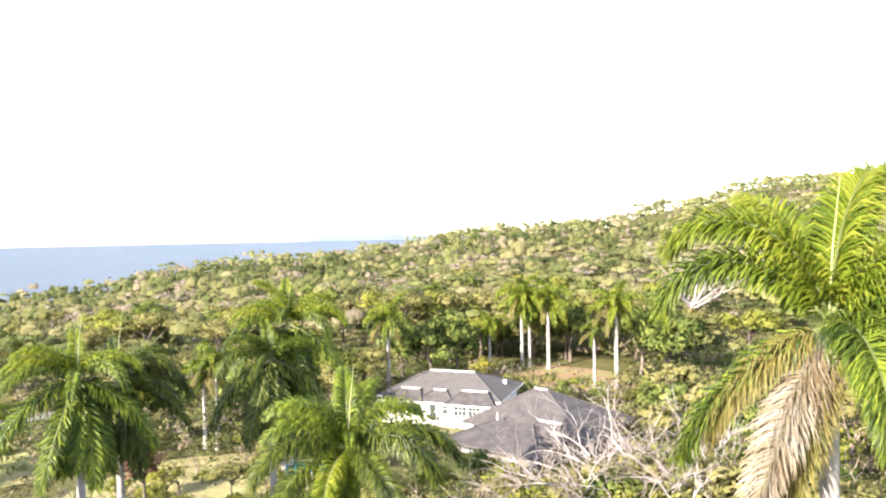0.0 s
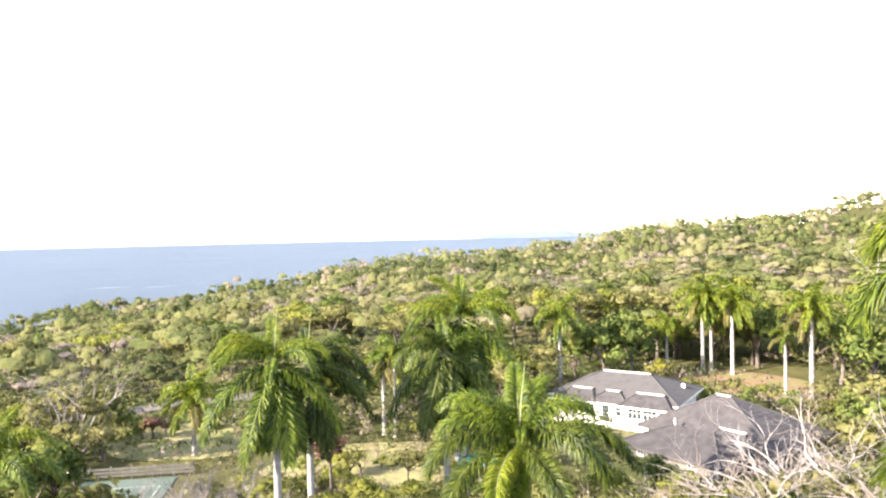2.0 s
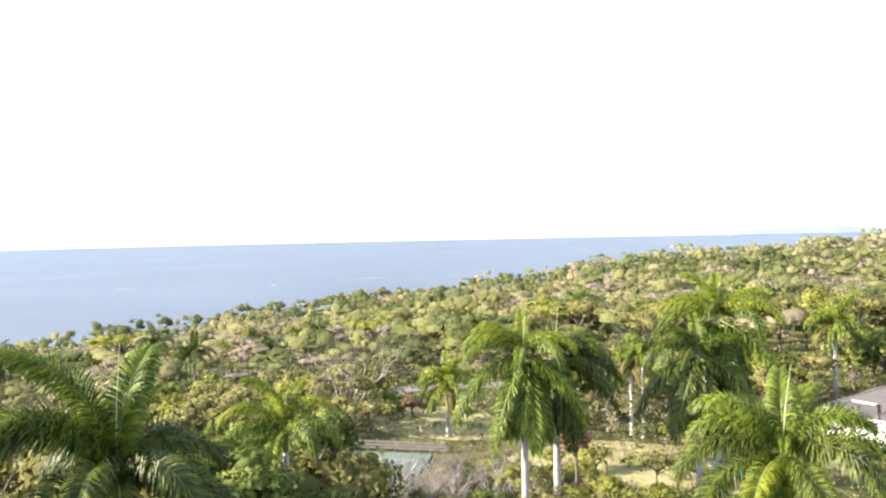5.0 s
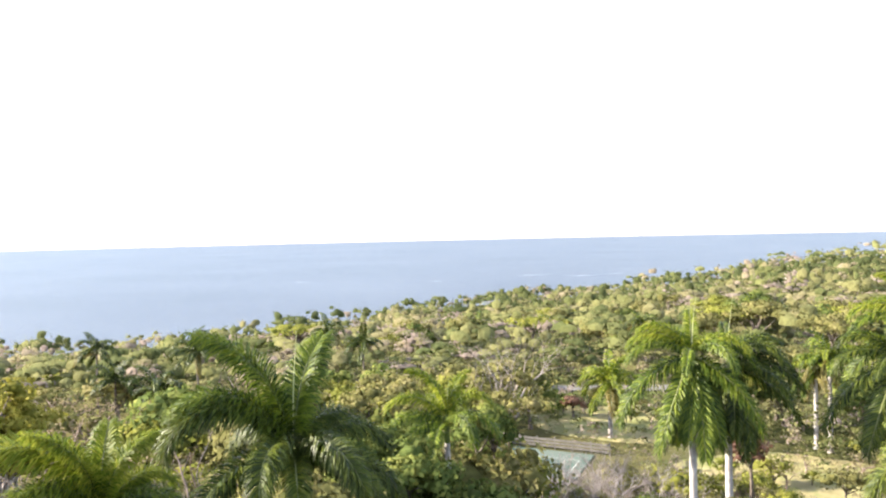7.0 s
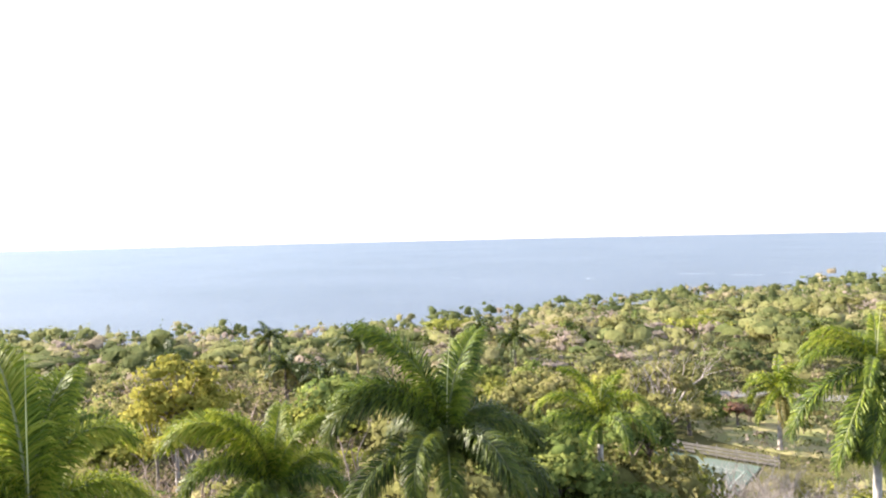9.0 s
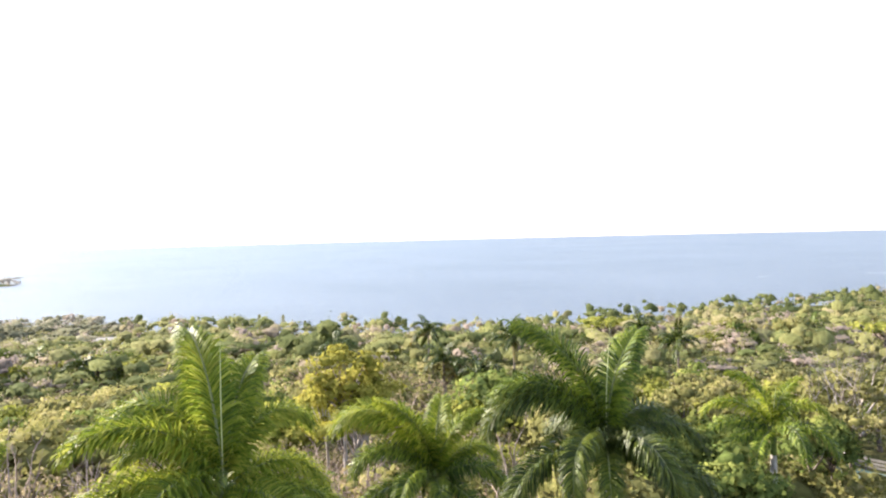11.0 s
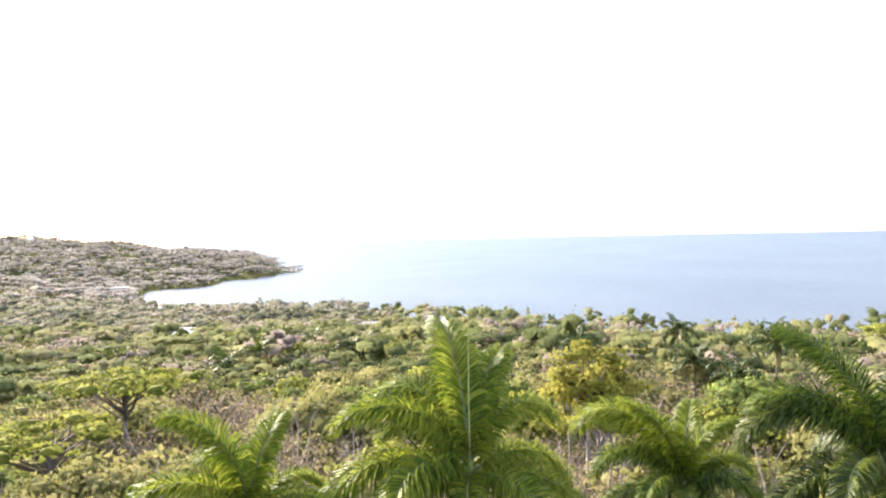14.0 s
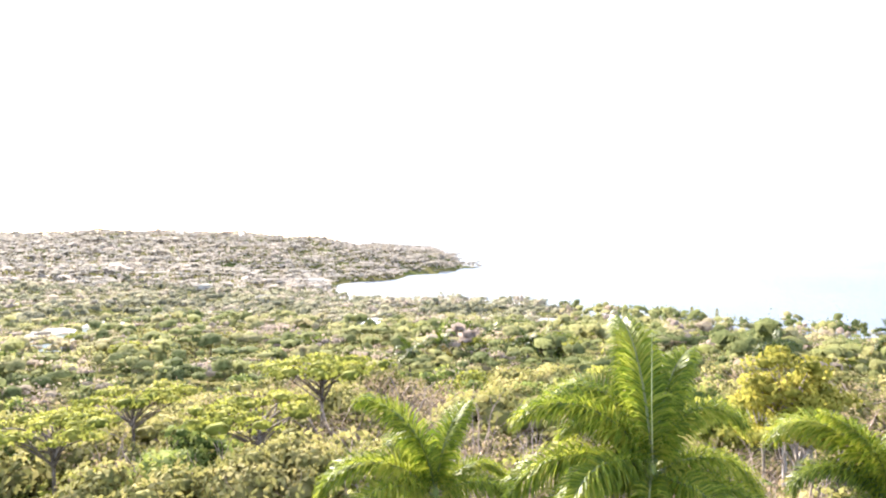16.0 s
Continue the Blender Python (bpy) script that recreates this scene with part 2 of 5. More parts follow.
def thing(name, x, y, z, label, category, group="", rz=0.0, size=1.0, kind=""):
    ob = new(name)
    ob.empty_display_size = 0.3
    ob.matrix_basis = pose(x, y, z, 0, 0, rz) @ Matrix.Scale(size, 4)
    return tagged(ob, label, category, group, kind)


class Soup:
    """Gathers vertices and faces of one mesh."""

    def __init__(self):
        self.v, self.f, self.m = [], [], []

    def add(self, verts, faces, mat=0):
        k = len(self.v)
        self.v += [tuple(p) for p in verts]
        self.f += [tuple(i + k for i in q) for q in faces]
        self.m += [mat] * len(faces)

    def tube(self, pts, radii, sides=6, mat=0, cap=False):
        pts = [Vector(p) for p in pts]
        verts, faces = [], []
        for i, p in enumerate(pts):
            d = (pts[min(i + 1, len(pts) - 1)] - pts[max(i - 1, 0)]).normalized()
            a = d.orthogonal().normalized() if abs(d.z) < 0.95 else d.cross(Vector((0, 1, 0))).normalized()
            b = d.cross(a)
            for s in range(sides):
                t = 2 * math.pi * s / sides
                verts.append(p + (a * math.cos(t) + b * math.sin(t)) * radii[i])
        for i in range(len(pts) - 1):
            for s in range(sides):
                s2 = (s + 1) % sides
                faces.append((i * sides + s, i * sides + s2, (i + 1) * sides + s2, (i + 1) * sides + s))
        if cap:
            faces.append(tuple((len(pts) - 1) * sides + s for s in range(sides)))
        self.add(verts, faces, mat)

    def box(self, x0, y0, z0, x1, y1, z1, mat=0):
        v = [(x, y, z) for z in (z0, z1) for y in (y0, y1) for x in (x0, x1)]
        self.add(v, [(0, 2, 3, 1), (4, 5, 7, 6), (0, 1, 5, 4), (2, 6, 7, 3), (0, 4, 6, 2), (1, 3, 7, 5)], mat)

    def done(self, name, mats, smooth=False):
        return mesh(name, self.v, self.f, mats, smooth, self.m)


# ---- the land ----
PROFILES = []


def profile(az, *pairs):
    """Height of the ground along one bearing: pairs of distance and height over the sea."""
    PROFILES.append((az, np.array([0.0, 60.0, 95.0] + [p[0] for p in pairs]), np.array([40.0, 36.0, 35.8] + [p[1] for p in pairs])))


profile(-40, (130, 38), (300, 52), (600, 82), (1200, 132), (1700, 125), (3000, 90), (4800, 20))
profile(-25, (130, 37), (300, 46), (600, 68), (1000, 108), (1200, 122), (1600, 110), (4800, -6))
profile(-18, (130, 37), (300, 43), (600, 58), (1000, 83), (1300, 76), (3000, -6))
profile(-12, (130, 37), (300, 40), (600, 50), (900, 60), (1300, 54), (2500, -6))
profile(-4, (130, 37), (300, 39), (600, 46), (900, 54), (1300, 44), (1900, -6))
profile(4, (130, 36.5), (300, 35), (600, 34.5), (850, 35), (1300, 22), (1600, -6))
profile(11, (130, 36), (300, 33), (600, 28), (850, 26), (1100, 14), (1300, -6))
profile(16, (130, 36), (300, 31), (600, 27), (850, 26), (1000, 8), (1050, -6))
profile(21, (130, 36), (300, 29), (600, 23), (800, 17), (920, 4), (960, -6))
profile(27, (130, 35), (300, 25), (600, 10), (720, 4), (770, -6))
profile(40, (130, 34), (300, 18), (500, 7), (620, 3), (660, -6))
profile(47, (130, 34), (300, 15), (450, 5), (550, 2), (590, -6))
profile(58, (130, 33), (300, 11), (455, 2), (490, -6))
profile(71, (130, 32), (300, 9), (400, 2), (440, -6))
profile(80, (130, 32), (300, 9), (425, 2), (460, -6))
profile(92, (130, 33), (300, 14), (480, 2), (515, -6))
profile(100, (130, 33), (300, 16), (560, 3), (600, -6), (2000, -6))
profile(103.5, (130, 33), (300, 16), (565, 3), (605, -6), (1160, -6), (1180, 2.5), (1250, 5), (1290, -6))
profile(104.8, (130, 33), (300, 16), (570, 3), (610, -6), (1090, -6), (1110, 7), (1200, 15), (1400, 18), (1600, -6))
profile(106, (130, 33), (300, 16), (570, 3), (610, -6), (1040, -6), (1060, 8), (1250, 25), (1500, 25), (1700, -6))
profile(112, (130, 33), (300, 17), (560, 4), (610, -6), (880, -6), (910, 5), (1200, 33), (1400, 38), (1800, 0), (2000, -6))
profile(115.5, (130, 33), (300, 18), (510, 8), (700, 4), (850, 5), (1000, 20), (1300, 54), (1700, 40), (4800, -6))
profile(122, (130, 33), (300, 20), (600, 12), (850, 20), (1100, 45), (1300, 64), (1800, 50), (4800, 20))
profile(130, (130, 34), (300, 22), (600, 18), (900, 38), (1300, 70), (1800, 60), (4800, 30))
profile(142, (130, 35), (300, 24), (600, 25), (900, 42), (1300, 66), (1800, 62), (4800, 30))
profile(200, (130, 38), (300, 40), (600, 50), (1300, 90), (4800, 60))
profile(320, (130, 38), (300, 52), (600, 82), (1200, 132), (1700, 125), (3000, 90), (4800, 20))


def ground_z(x, y):
    az = math.degrees(math.atan2(-x, y))
    if az < -40:
        az += 360
    r = math.hypot(x, y)
    for (a0, r0, z0), (a1, r1, z1) in zip(PROFILES, PROFILES[1:]):
        if a0 <= az <= a1:
            k = (az - a0) / (a1 - a0)
            k = k * k * (3 - 2 * k)
            z = float(np.interp(r, r0, z0) * (1 - k) + np.interp(r, r1, z1) * k)
            break
    if r > 130 and z > 0:
        z += noise.noise(Vector((x * 0.012, y * 0.012, 0.3))) * min(5.0, (r - 130) * 0.01) * min(1.0, z / 8)
    return z


def build_ground():
    radii = [0] + [12 * 1.06 ** i for i in range(104)]
    angles = [a * 1.5 for a in range(240)]
    verts, faces = [(0, 0, ground_z(0, 0.01))], []
    for r in radii[1:]:
        for a in angles:
            x, y = spot(a, r)
            verts.append((x, y, ground_z(x, y)))
    n = len(angles)
    for j in range(n):
        faces.append((0, 1 + j, 1 + (j + 1) % n))
    for i in range(len(radii) - 2):
        for j in range(n):
            a, b = 1 + i * n + j, 1 + i * n + (j + 1) % n
            faces.append((a, a + n, b + n, b))
    ob = new("ground", mesh("ground", verts, faces, M["soil"], True))
    tagged(ob, "dry brown soil and undergrowth of a wooded coastal slope", "ground", kind="structure")

    sv, sf = [(0, 0, 0)], []
    for r, z in ((350, 0), (800, 0), (1600, 0), (3000, 1.5), (4950, 15.0)):     # the far rim lifts, as the sheet ends short of the true horizon
        for a in range(240):
            x, y = spot(a * 1.5, r)
            sv.append((x, y, z))
    for j in range(240):
        sf.append((0, 1 + j, 1 + (j + 1) % 240))
    for i in range(4):
        for j in range(240):
            a, b = 1 + i * 240 + j, 1 + i * 240 + (j + 1) % 240
            sf.append((a, a + 240, b + 240, b))
    ob = new("water", mesh("water", sv, sf, M["sea"], True))
    tagged(ob, "calm pale blue sea reaching to the horizon", "sea", kind="structure")


build_ground()


# ---- palms ----
def frond_mesh(name, length, elev, bend, n, width, seed, mat, leaflet=0.8, tuft=0.5):
    """One feather leaf of a royal palm, growing from the origin towards +x, with dense leaflets that stand out in several ranks and droop at their tips."""
    rng = random.Random(seed)
    s = Soup()
    steps = 14
    pts, dirs = [Vector((0, 0, 0))], []
    sway = 0.22 * math.sin(seed * 1.7)
    for i in range(steps):
        k = (i + 0.5) / steps
        ang = elev - bend * k ** 1.5
        d = Vector((math.cos(ang), sway * k, math.sin(ang))).normalized()
        dirs.append(d)
        pts.append(pts[-1] + d * length / steps)
    s.tube(pts, [0.05 * (1 - 0.9 * i / steps) + width * 0.1 for i in range(steps + 1)], 5, 1)
    down = Vector((0, 0, -1))
    for i in range(n):
        k = 0.08 + 0.92 * (i + rng.random() * 0.6) / n
        j = min(steps - 1, int(k * steps))
        base = pts[j].lerp(pts[j + 1], k * steps - j)
        d = dirs[j]
        side = d.cross(Vector((0, 0, 1)))
        side = side.normalized() if side.length > 1e-3 else Vector((0, 1, 0))
        up = side.cross(d)
        size = leaflet * (0.42 + 0.68 * math.sin(math.pi * min(1, k * 0.8 + 0.14)) ** 0.7) * rng.uniform(0.85, 1.12)
        for sg in (-1, 1):
            roll = (0.75, 0.3, -0.15, -0.5)[i % 4] + rng.uniform(-0.2, 0.2)
            out = (side * sg * math.cos(roll) + up * math.sin(roll))
            fwd = 0.5 + 0.75 * k * k + rng.uniform(-0.15, 0.15)
            a = (out + d * fwd).normalized()
            b = (a + down * rng.uniform(0.3, 0.6) * (0.5 + tuft)).normalized()
            c = (b + down * rng.uniform(0.7, 1.3) * (0.6 + tuft)).normalized()
            w = d * width * rng.uniform(0.75, 1.2)
            p1 = base + a * size * 0.4
            p2 = p1 + b * size * 0.36
            p3 = p2 + c * size * 0.3
            s.add([base - w * 0.3, base + w * 0.3, p1 + w * 0.5, p1 - w * 0.5, p2 + w * 0.4, p2 - w * 0.4, p3],
                  [(0, 1, 2, 3), (3, 2, 4, 5), (5, 4, 6)], 0)
    return s.done(name, [M[mat], M["rachis"]])


ELEVS = [(1.36, 1.25), (1.15, 2.1), (0.85, 2.2), (0.5, 1.95), (0.1, 1.55), (-0.55, 0.85), (-1.12, 0.36)]
FRONDS = {}


def frond(lod, kind, mat):
    """Shared leaf meshes: lod 0 near, 1 middle, 2 far; kind counts from upright to hanging."""
    key = (lod, kind, mat)
    if key not in FRONDS:
        e, b = ELEVS[kind // 2]
        n, w, ll = ((320, 0.046, 0.74), (120, 0.08, 0.64), (44, 0.17, 0.68))[lod]
        tuft = 0.3 if kind < 6 else 0.55
        FRONDS[key] = frond_mesh("frond", 4.0, e + (0.14 if kind % 2 else 0), b * (1.12 if kind % 2 else 0.9), n, w, 11 + kind * 7 + lod, mat, ll, tuft)
    return FRONDS[key]


def palm(az, r, crown, size=1.0, lod=1, seed=0, spear=0.0, mats=("frond", "frond_light_lit", "frond_old"), label="", name="royal_palm", leafs=17,
         low=6, high=0, trunk_r=0.2, dead=0, fronds=(), slim=False, turn=None, lean=0.0, category="palm tree"):
    """A palm whose leaves spring at height crown: trunk, green crownshaft, each frond and the unopened spear leaf."""
    rng = random.Random(seed * 131 + 7)
    x, y = spot(az, r)
    g = ground_z(x, y)
    ob = thing(name, x, y, g, label or "tall royal palm with a pale smooth trunk and arching green fronds", category, "palms")
    h = min(crown - g, 13.0) if slim else crown - g
    shaft = 1.3 * size if not slim else 0.5 * size
    s = Soup()
    zs = [0, 0.03, 0.15, 0.4, 0.7, 1.0]
    rr = [1.6, 1.25, 1.1, 1.05, 0.95, 0.8]
    top = h - shaft
    s.tube([(0, 0, -0.4)] + [(lean * k * k, 0, top * k) for k in zs], [trunk_r * 1.6] + [trunk_r * k for k in rr], 12 if lod == 0 else 8)
    part("trunk", s.done("trunk", [M["bark"] if slim else M["palm_trunk"]], True), ob)
    s = Soup()
    s.tube([(lean, 0, top), (lean, 0, top + shaft * 0.25), (lean, 0, top + shaft * 0.8), (lean, 0, h + 0.15)],
           [trunk_r * 0.82, trunk_r * 0.95, trunk_r * 0.7, trunk_r * 0.35], 10 if lod == 0 else 7, cap=True)
    part("crownshaft", s.done("crownshaft", [M["crownshaft"] if not slim else M["bark"]], True), ob, "smooth green crownshaft")
    golden = 137.5
    a0 = rng.uniform(0, 360) if turn is None else turn
    if fronds:
        leafs = len(fronds)
    for i in range(leafs):
        k = i / (leafs - 1)
        kind = int(round((high + (low - high) * k ** 0.62) * 2 + rng.uniform(-0.6, 0.6)))
        kind = max(0, min(13, kind))
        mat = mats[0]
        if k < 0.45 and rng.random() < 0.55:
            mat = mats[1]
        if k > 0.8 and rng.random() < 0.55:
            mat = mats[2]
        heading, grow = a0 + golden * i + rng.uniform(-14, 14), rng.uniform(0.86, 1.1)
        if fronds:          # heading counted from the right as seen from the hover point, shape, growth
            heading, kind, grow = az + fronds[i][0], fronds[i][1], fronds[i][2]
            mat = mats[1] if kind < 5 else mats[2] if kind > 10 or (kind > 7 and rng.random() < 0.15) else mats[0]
        if i >= leafs - dead:
            mat, kind = "frond_dead", 13
        f = part("frond", frond(lod, kind, mat), ob, "", pose(lean, 0, h - 0.12 * k, 0, rng.uniform(-5, 5), heading) @ Matrix.Scale(size * grow, 4))
        if mat == "frond_dead":
            tagged(f, "dead bleached frond hanging down")
    if spear:
        s = Soup()
        s.tube([(lean, 0, h - 0.1), (lean + 0.03 * spear, 0, h + spear * 0.5), (lean + 0.09 * spear, 0.02, h + spear)], [0.018, 0.015, 0.006] if lod == 0 else [0.026, 0.02, 0.008], 6 if lod < 2 else 4)
        part("spear_leaf", s.done("spear_leaf", [M["spear"]], True), ob, "unopened pale yellow spear leaf", pose(0, 0, 0, 0, 0, 0))
    return ob


# the large palms round the hover point
palm(-28.4, 15.0, 58.2, 1.0, 0, 1, spear=2.7, mats=("frond", "frond_light_lit", "frond_old"), trunk_r=0.2, dead=2,
     fronds=[(180, 3, 1.05), (138, 0, 0.85), (70, 0, 1.0), (182, 5, 1.0), (20, 2, 0.9), (0, 4, 1.0), (110, 4, 0.75), (340, 6, 1.0), (60, 6, 0.85), (188, 10, 1.0), (300, 8, 1.0), (318, 8, 1.0),
             (285, 9, 0.95), (245, 12, 0.9), (225, 12, 0.85), (200, 11, 0.8), (222, 13, 0.95), (236, 13, 0.9)],
     label="tall royal palm with bright arching fronds and dead hanging ones")
# sunny upper and shaded lower fronds are set by colour here
palm(8.0, 25.5, 52.4, 1.0, 0, 2, spear=2.9, mats=("frond_dark_shaded", "frond", "frond_light_lit"),
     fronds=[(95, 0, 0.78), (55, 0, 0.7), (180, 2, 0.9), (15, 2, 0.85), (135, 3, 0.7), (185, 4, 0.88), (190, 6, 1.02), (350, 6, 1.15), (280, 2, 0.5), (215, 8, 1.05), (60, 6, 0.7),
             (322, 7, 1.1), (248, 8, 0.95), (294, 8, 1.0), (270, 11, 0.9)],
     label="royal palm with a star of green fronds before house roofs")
palm(60.4, 18.4, 54.4, 0.95, 0, 3, spear=3.1, mats=("frond_dark_shaded", "frond", "frond"),
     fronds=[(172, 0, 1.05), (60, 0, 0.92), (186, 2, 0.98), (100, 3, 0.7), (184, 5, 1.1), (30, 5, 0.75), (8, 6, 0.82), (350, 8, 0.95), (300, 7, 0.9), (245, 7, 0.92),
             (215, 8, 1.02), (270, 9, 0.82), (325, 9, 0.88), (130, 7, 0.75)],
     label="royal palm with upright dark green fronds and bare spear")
palm(74.4, 21.6, 52.3, 0.95, 0, 4, mats=("frond", "frond_light_lit", "frond_light_lit"),
     fronds=[(15, 0, 0.7), (165, 3, 1.25), (196, 0, 0.85), (80, 0, 0.8), (185, 5, 0.9), (340, 7, 0.8), (195, 8, 0.9), (235, 7, 0.8), (270, 6, 0.7), (305, 8, 0.8), (30, 4, 0.75)],
     label="young royal palm with upright light fronds above scrub")
# glow of the sun behind this palm is partly in its brighter frond colour
palm(92.2, 16.6, 54.35, 1.0, 0, 5, spear=3.4, mats=("frond_light_lit", "frond_light_lit", "frond"),
     fronds=[(152, 3, 1.05), (105, 0, 1.1), (65, 0, 0.92), (188, 2, 1.0), (32, 3, 0.85), (150, 4, 0.8), (350, 8, 0.9), (188, 6, 1.08), (225, 7, 1.0), (204, 8, 1.0), (262, 8, 0.9), (310, 8, 0.95), (5, 7, 0.8),
             (80, 6, 0.7)],
     label="royal palm with glossy bright green fronds against the sea")
palm(110.2, 17.0, 53.6, 0.9, 0, 6, mats=("frond_light_lit", "frond_light_lit", "frond"),
     fronds=[(165, 1, 0.9), (55, 0, 0.75), (186, 4, 0.95), (130, 2, 0.75), (20, 4, 0.65), (340, 7, 0.75), (205, 7, 0.95), (235, 8, 0.9), (300, 8, 0.8), (270, 9, 0.85)],
     label="royal palm with drooping grey-green fronds above bushes")
palm(47.0, 41.5, 48.9, 1.12, 1, 7, spear=2.4,
     fronds=[(170, 1, 0.9), (30, 0, 0.75), (185, 4, 1.0), (195, 6, 1.0), (350, 3, 0.85), (340, 6, 0.9), (215, 8, 0.95), (300, 7, 0.9), (250, 8, 0.9), (120, 4, 0.8), (70, 5, 0.8), (10, 8, 0.9)],
     label="royal palm with arching fronds beside the tennis court")
HANGING = [(196, 11), (210, 12), (226, 12), (240, 13), (256, 12), (274, 13), (290, 12), (308, 13), (324, 12), (340, 11), (168, 12), (20, 12), (352, 12), (60, 11), (120, 12)]


def full_crown(upper, growth, turn=0):
    """Arching upper fronds, given one by one, over a skirt of hanging ones."""
    return list(upper) + [(a + turn, k, growth * (1.12 + 0.14 * math.sin(a))) for a, k in HANGING]


palm(27.5, 45.2, 52.3, 1.35, 1, 8, spear=3.4, trunk_r=0.24, mats=("frond", "frond_light_lit", "frond"), label="tall royal palm of a close pair with hanging fronds",
     fronds=full_crown([(175, 2, 0.75), (186, 4, 0.85), (200, 6, 0.85), (350, 4, 0.75), (15, 6, 0.8), (85, 1, 0.6), (55, 4, 0.7), (130, 5, 0.75), (268, 6, 0.7), (315, 7, 0.8)], 0.95))
# the neighbouring palm's shadow is put into this darker frond colour
palm(24.9, 48.5, 51.2, 1.35, 1, 9, spear=4.6, trunk_r=0.24, mats=("frond_dark_shaded", "frond_dark_shaded", "frond_dark_shaded"), label="tall royal palm of a close pair with fronds coloured as shaded",
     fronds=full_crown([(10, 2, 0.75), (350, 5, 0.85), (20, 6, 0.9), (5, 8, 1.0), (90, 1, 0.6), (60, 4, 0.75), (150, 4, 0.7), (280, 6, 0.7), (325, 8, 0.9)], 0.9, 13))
palm(13.9, 50.5, 51.6, 1.3, 1, 10, trunk_r=0.22, mats=("frond_dark_shaded", "frond", "frond_dark_shaded"), label="dense royal palm with dark drooping fronds",
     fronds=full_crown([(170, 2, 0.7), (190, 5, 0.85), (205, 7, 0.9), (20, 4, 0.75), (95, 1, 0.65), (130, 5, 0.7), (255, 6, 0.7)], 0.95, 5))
palm(12.5, 53.0, 53.6, 1.4, 1, 11, spear=3.0, trunk_r=0.22, mats=("frond", "frond_light_lit", "frond"), label="tall royal palm with a full crown of drooping fronds",
     fronds=full_crown([(180, 1, 0.75), (80, 0, 0.7), (15, 2, 0.8), (188, 4, 0.85), (352, 4, 0.9), (10, 6, 0.9), (150, 3, 0.7), (200, 6, 0.85), (265, 5, 0.65), (320, 7, 0.85)], 0.95, -8))
# palms on the lawn and round the house
palm(4.6, 104.0, 47.7, 1.15, 2, 12, leafs=22, trunk_r=0.25)
palm(-6.2, 120.0, 49.0, 1.3, 2, 13, leafs=24, trunk_r=0.28, mats=("frond_light_lit", "frond_light_lit", "frond_old"))
palm(-6.8, 121.0, 48.0, 1.2, 2, 14, leafs=24, trunk_r=0.28, mats=("frond", "frond_light_lit", "frond_old"))
palm(-8.3, 120.0, 48.2, 1.3, 2, 15, leafs=24, trunk_r=0.28, mats=("frond_light_lit", "frond_light_lit", "frond_old"))
palm(-13.6, 108.0, 49.0, 1.25, 2, 16, leafs=24, trunk_r=0.32, mats=("frond_light_lit", "frond_light_lit", "frond_old"))
palm(-11.9, 110.0, 44.6, 0.7, 2, 17, leafs=9, trunk_r=0.22)
palm(-3.6, 118.0, 44.5, 0.9, 2, 18, leafs=15, trunk_r=0.2, mats=("frond_light_lit", "frond_light_lit", "frond_old"))
palm(33.6, 83.0, 42.4, 1.1, 2, 19, leafs=20, trunk_r=0.24, mats=("frond_light_lit", "frond_light_lit", "frond_old"), label="short royal palm standing alone on dry lawn")
palm(18.0, 84.0, 46.0, 0.9, 2, 20, leafs=20, trunk_r=0.22)
palm(18.9, 85.0, 44.6, 0.9, 2, 21, leafs=15, trunk_r=0.22)
# darker coconut palms towards the shore
COCOS = [(73.0, 109, 44.6), (71.9, 92, 43.4), (69.0, 80, 43.8), (66.1, 100, 44.6), (53.3, 109, 43.4), (80.5, 100, 43.5), (56.0, 125, 43.0), (99.0, 130, 39.5)]
for i, (az, r, z) in enumerate(COCOS):
    palm(az, r, z, 1.0, 2, 30 + i, mats=("frond_dark_shaded", "frond_dark_shaded", "frond_old"), label="slender coconut palm with dark drooping leaves", name="coconut_palm",
         leafs=14, slim=True, trunk_r=0.15, low=5)


for i, (az, r, z) in enumerate([(21.5, 149, 44.4), (23.0, 152, 44.6), (0.8, 165, 46.6), (-2.3, 172, 47.6), (101.8, 165, 36.0), (106.0, 125, 40.4), (108.6, 118, 40.0), (97.7, 155, 36.4), (108.2, 165, 33.0),
                               (111.1, 195, 30.8), (-0.3, 430, 56.5), (-2.5, 440, 60.0), (-4.8, 450, 63.5), (-5.6, 455, 64.5), (44.0, 170, 38.0), (66.0, 140, 41.0), (31.0, 130, 43.0)]):
    palm(az, r, z, 0.95 if r < 300 else 1.2, 2, 60 + i, mats=("frond_dark_shaded", "frond", "frond_old"), label="distant palm rising above the woods", name="coconut_palm",
         leafs=11, slim=True, trunk_r=0.16, low=5)


# ---- trees ----
def soften(me, normals):
    """Shade leaf masses by the rounded form of the crown that they belong to."""
    me.polygons.foreach_set("use_smooth", np.ones(len(me.polygons), dtype=bool))
    normals = normals / (np.linalg.norm(normals, axis=1)[:, None] + 1e-9)
    me.normals_split_custom_set_from_vertices(normals.tolist())


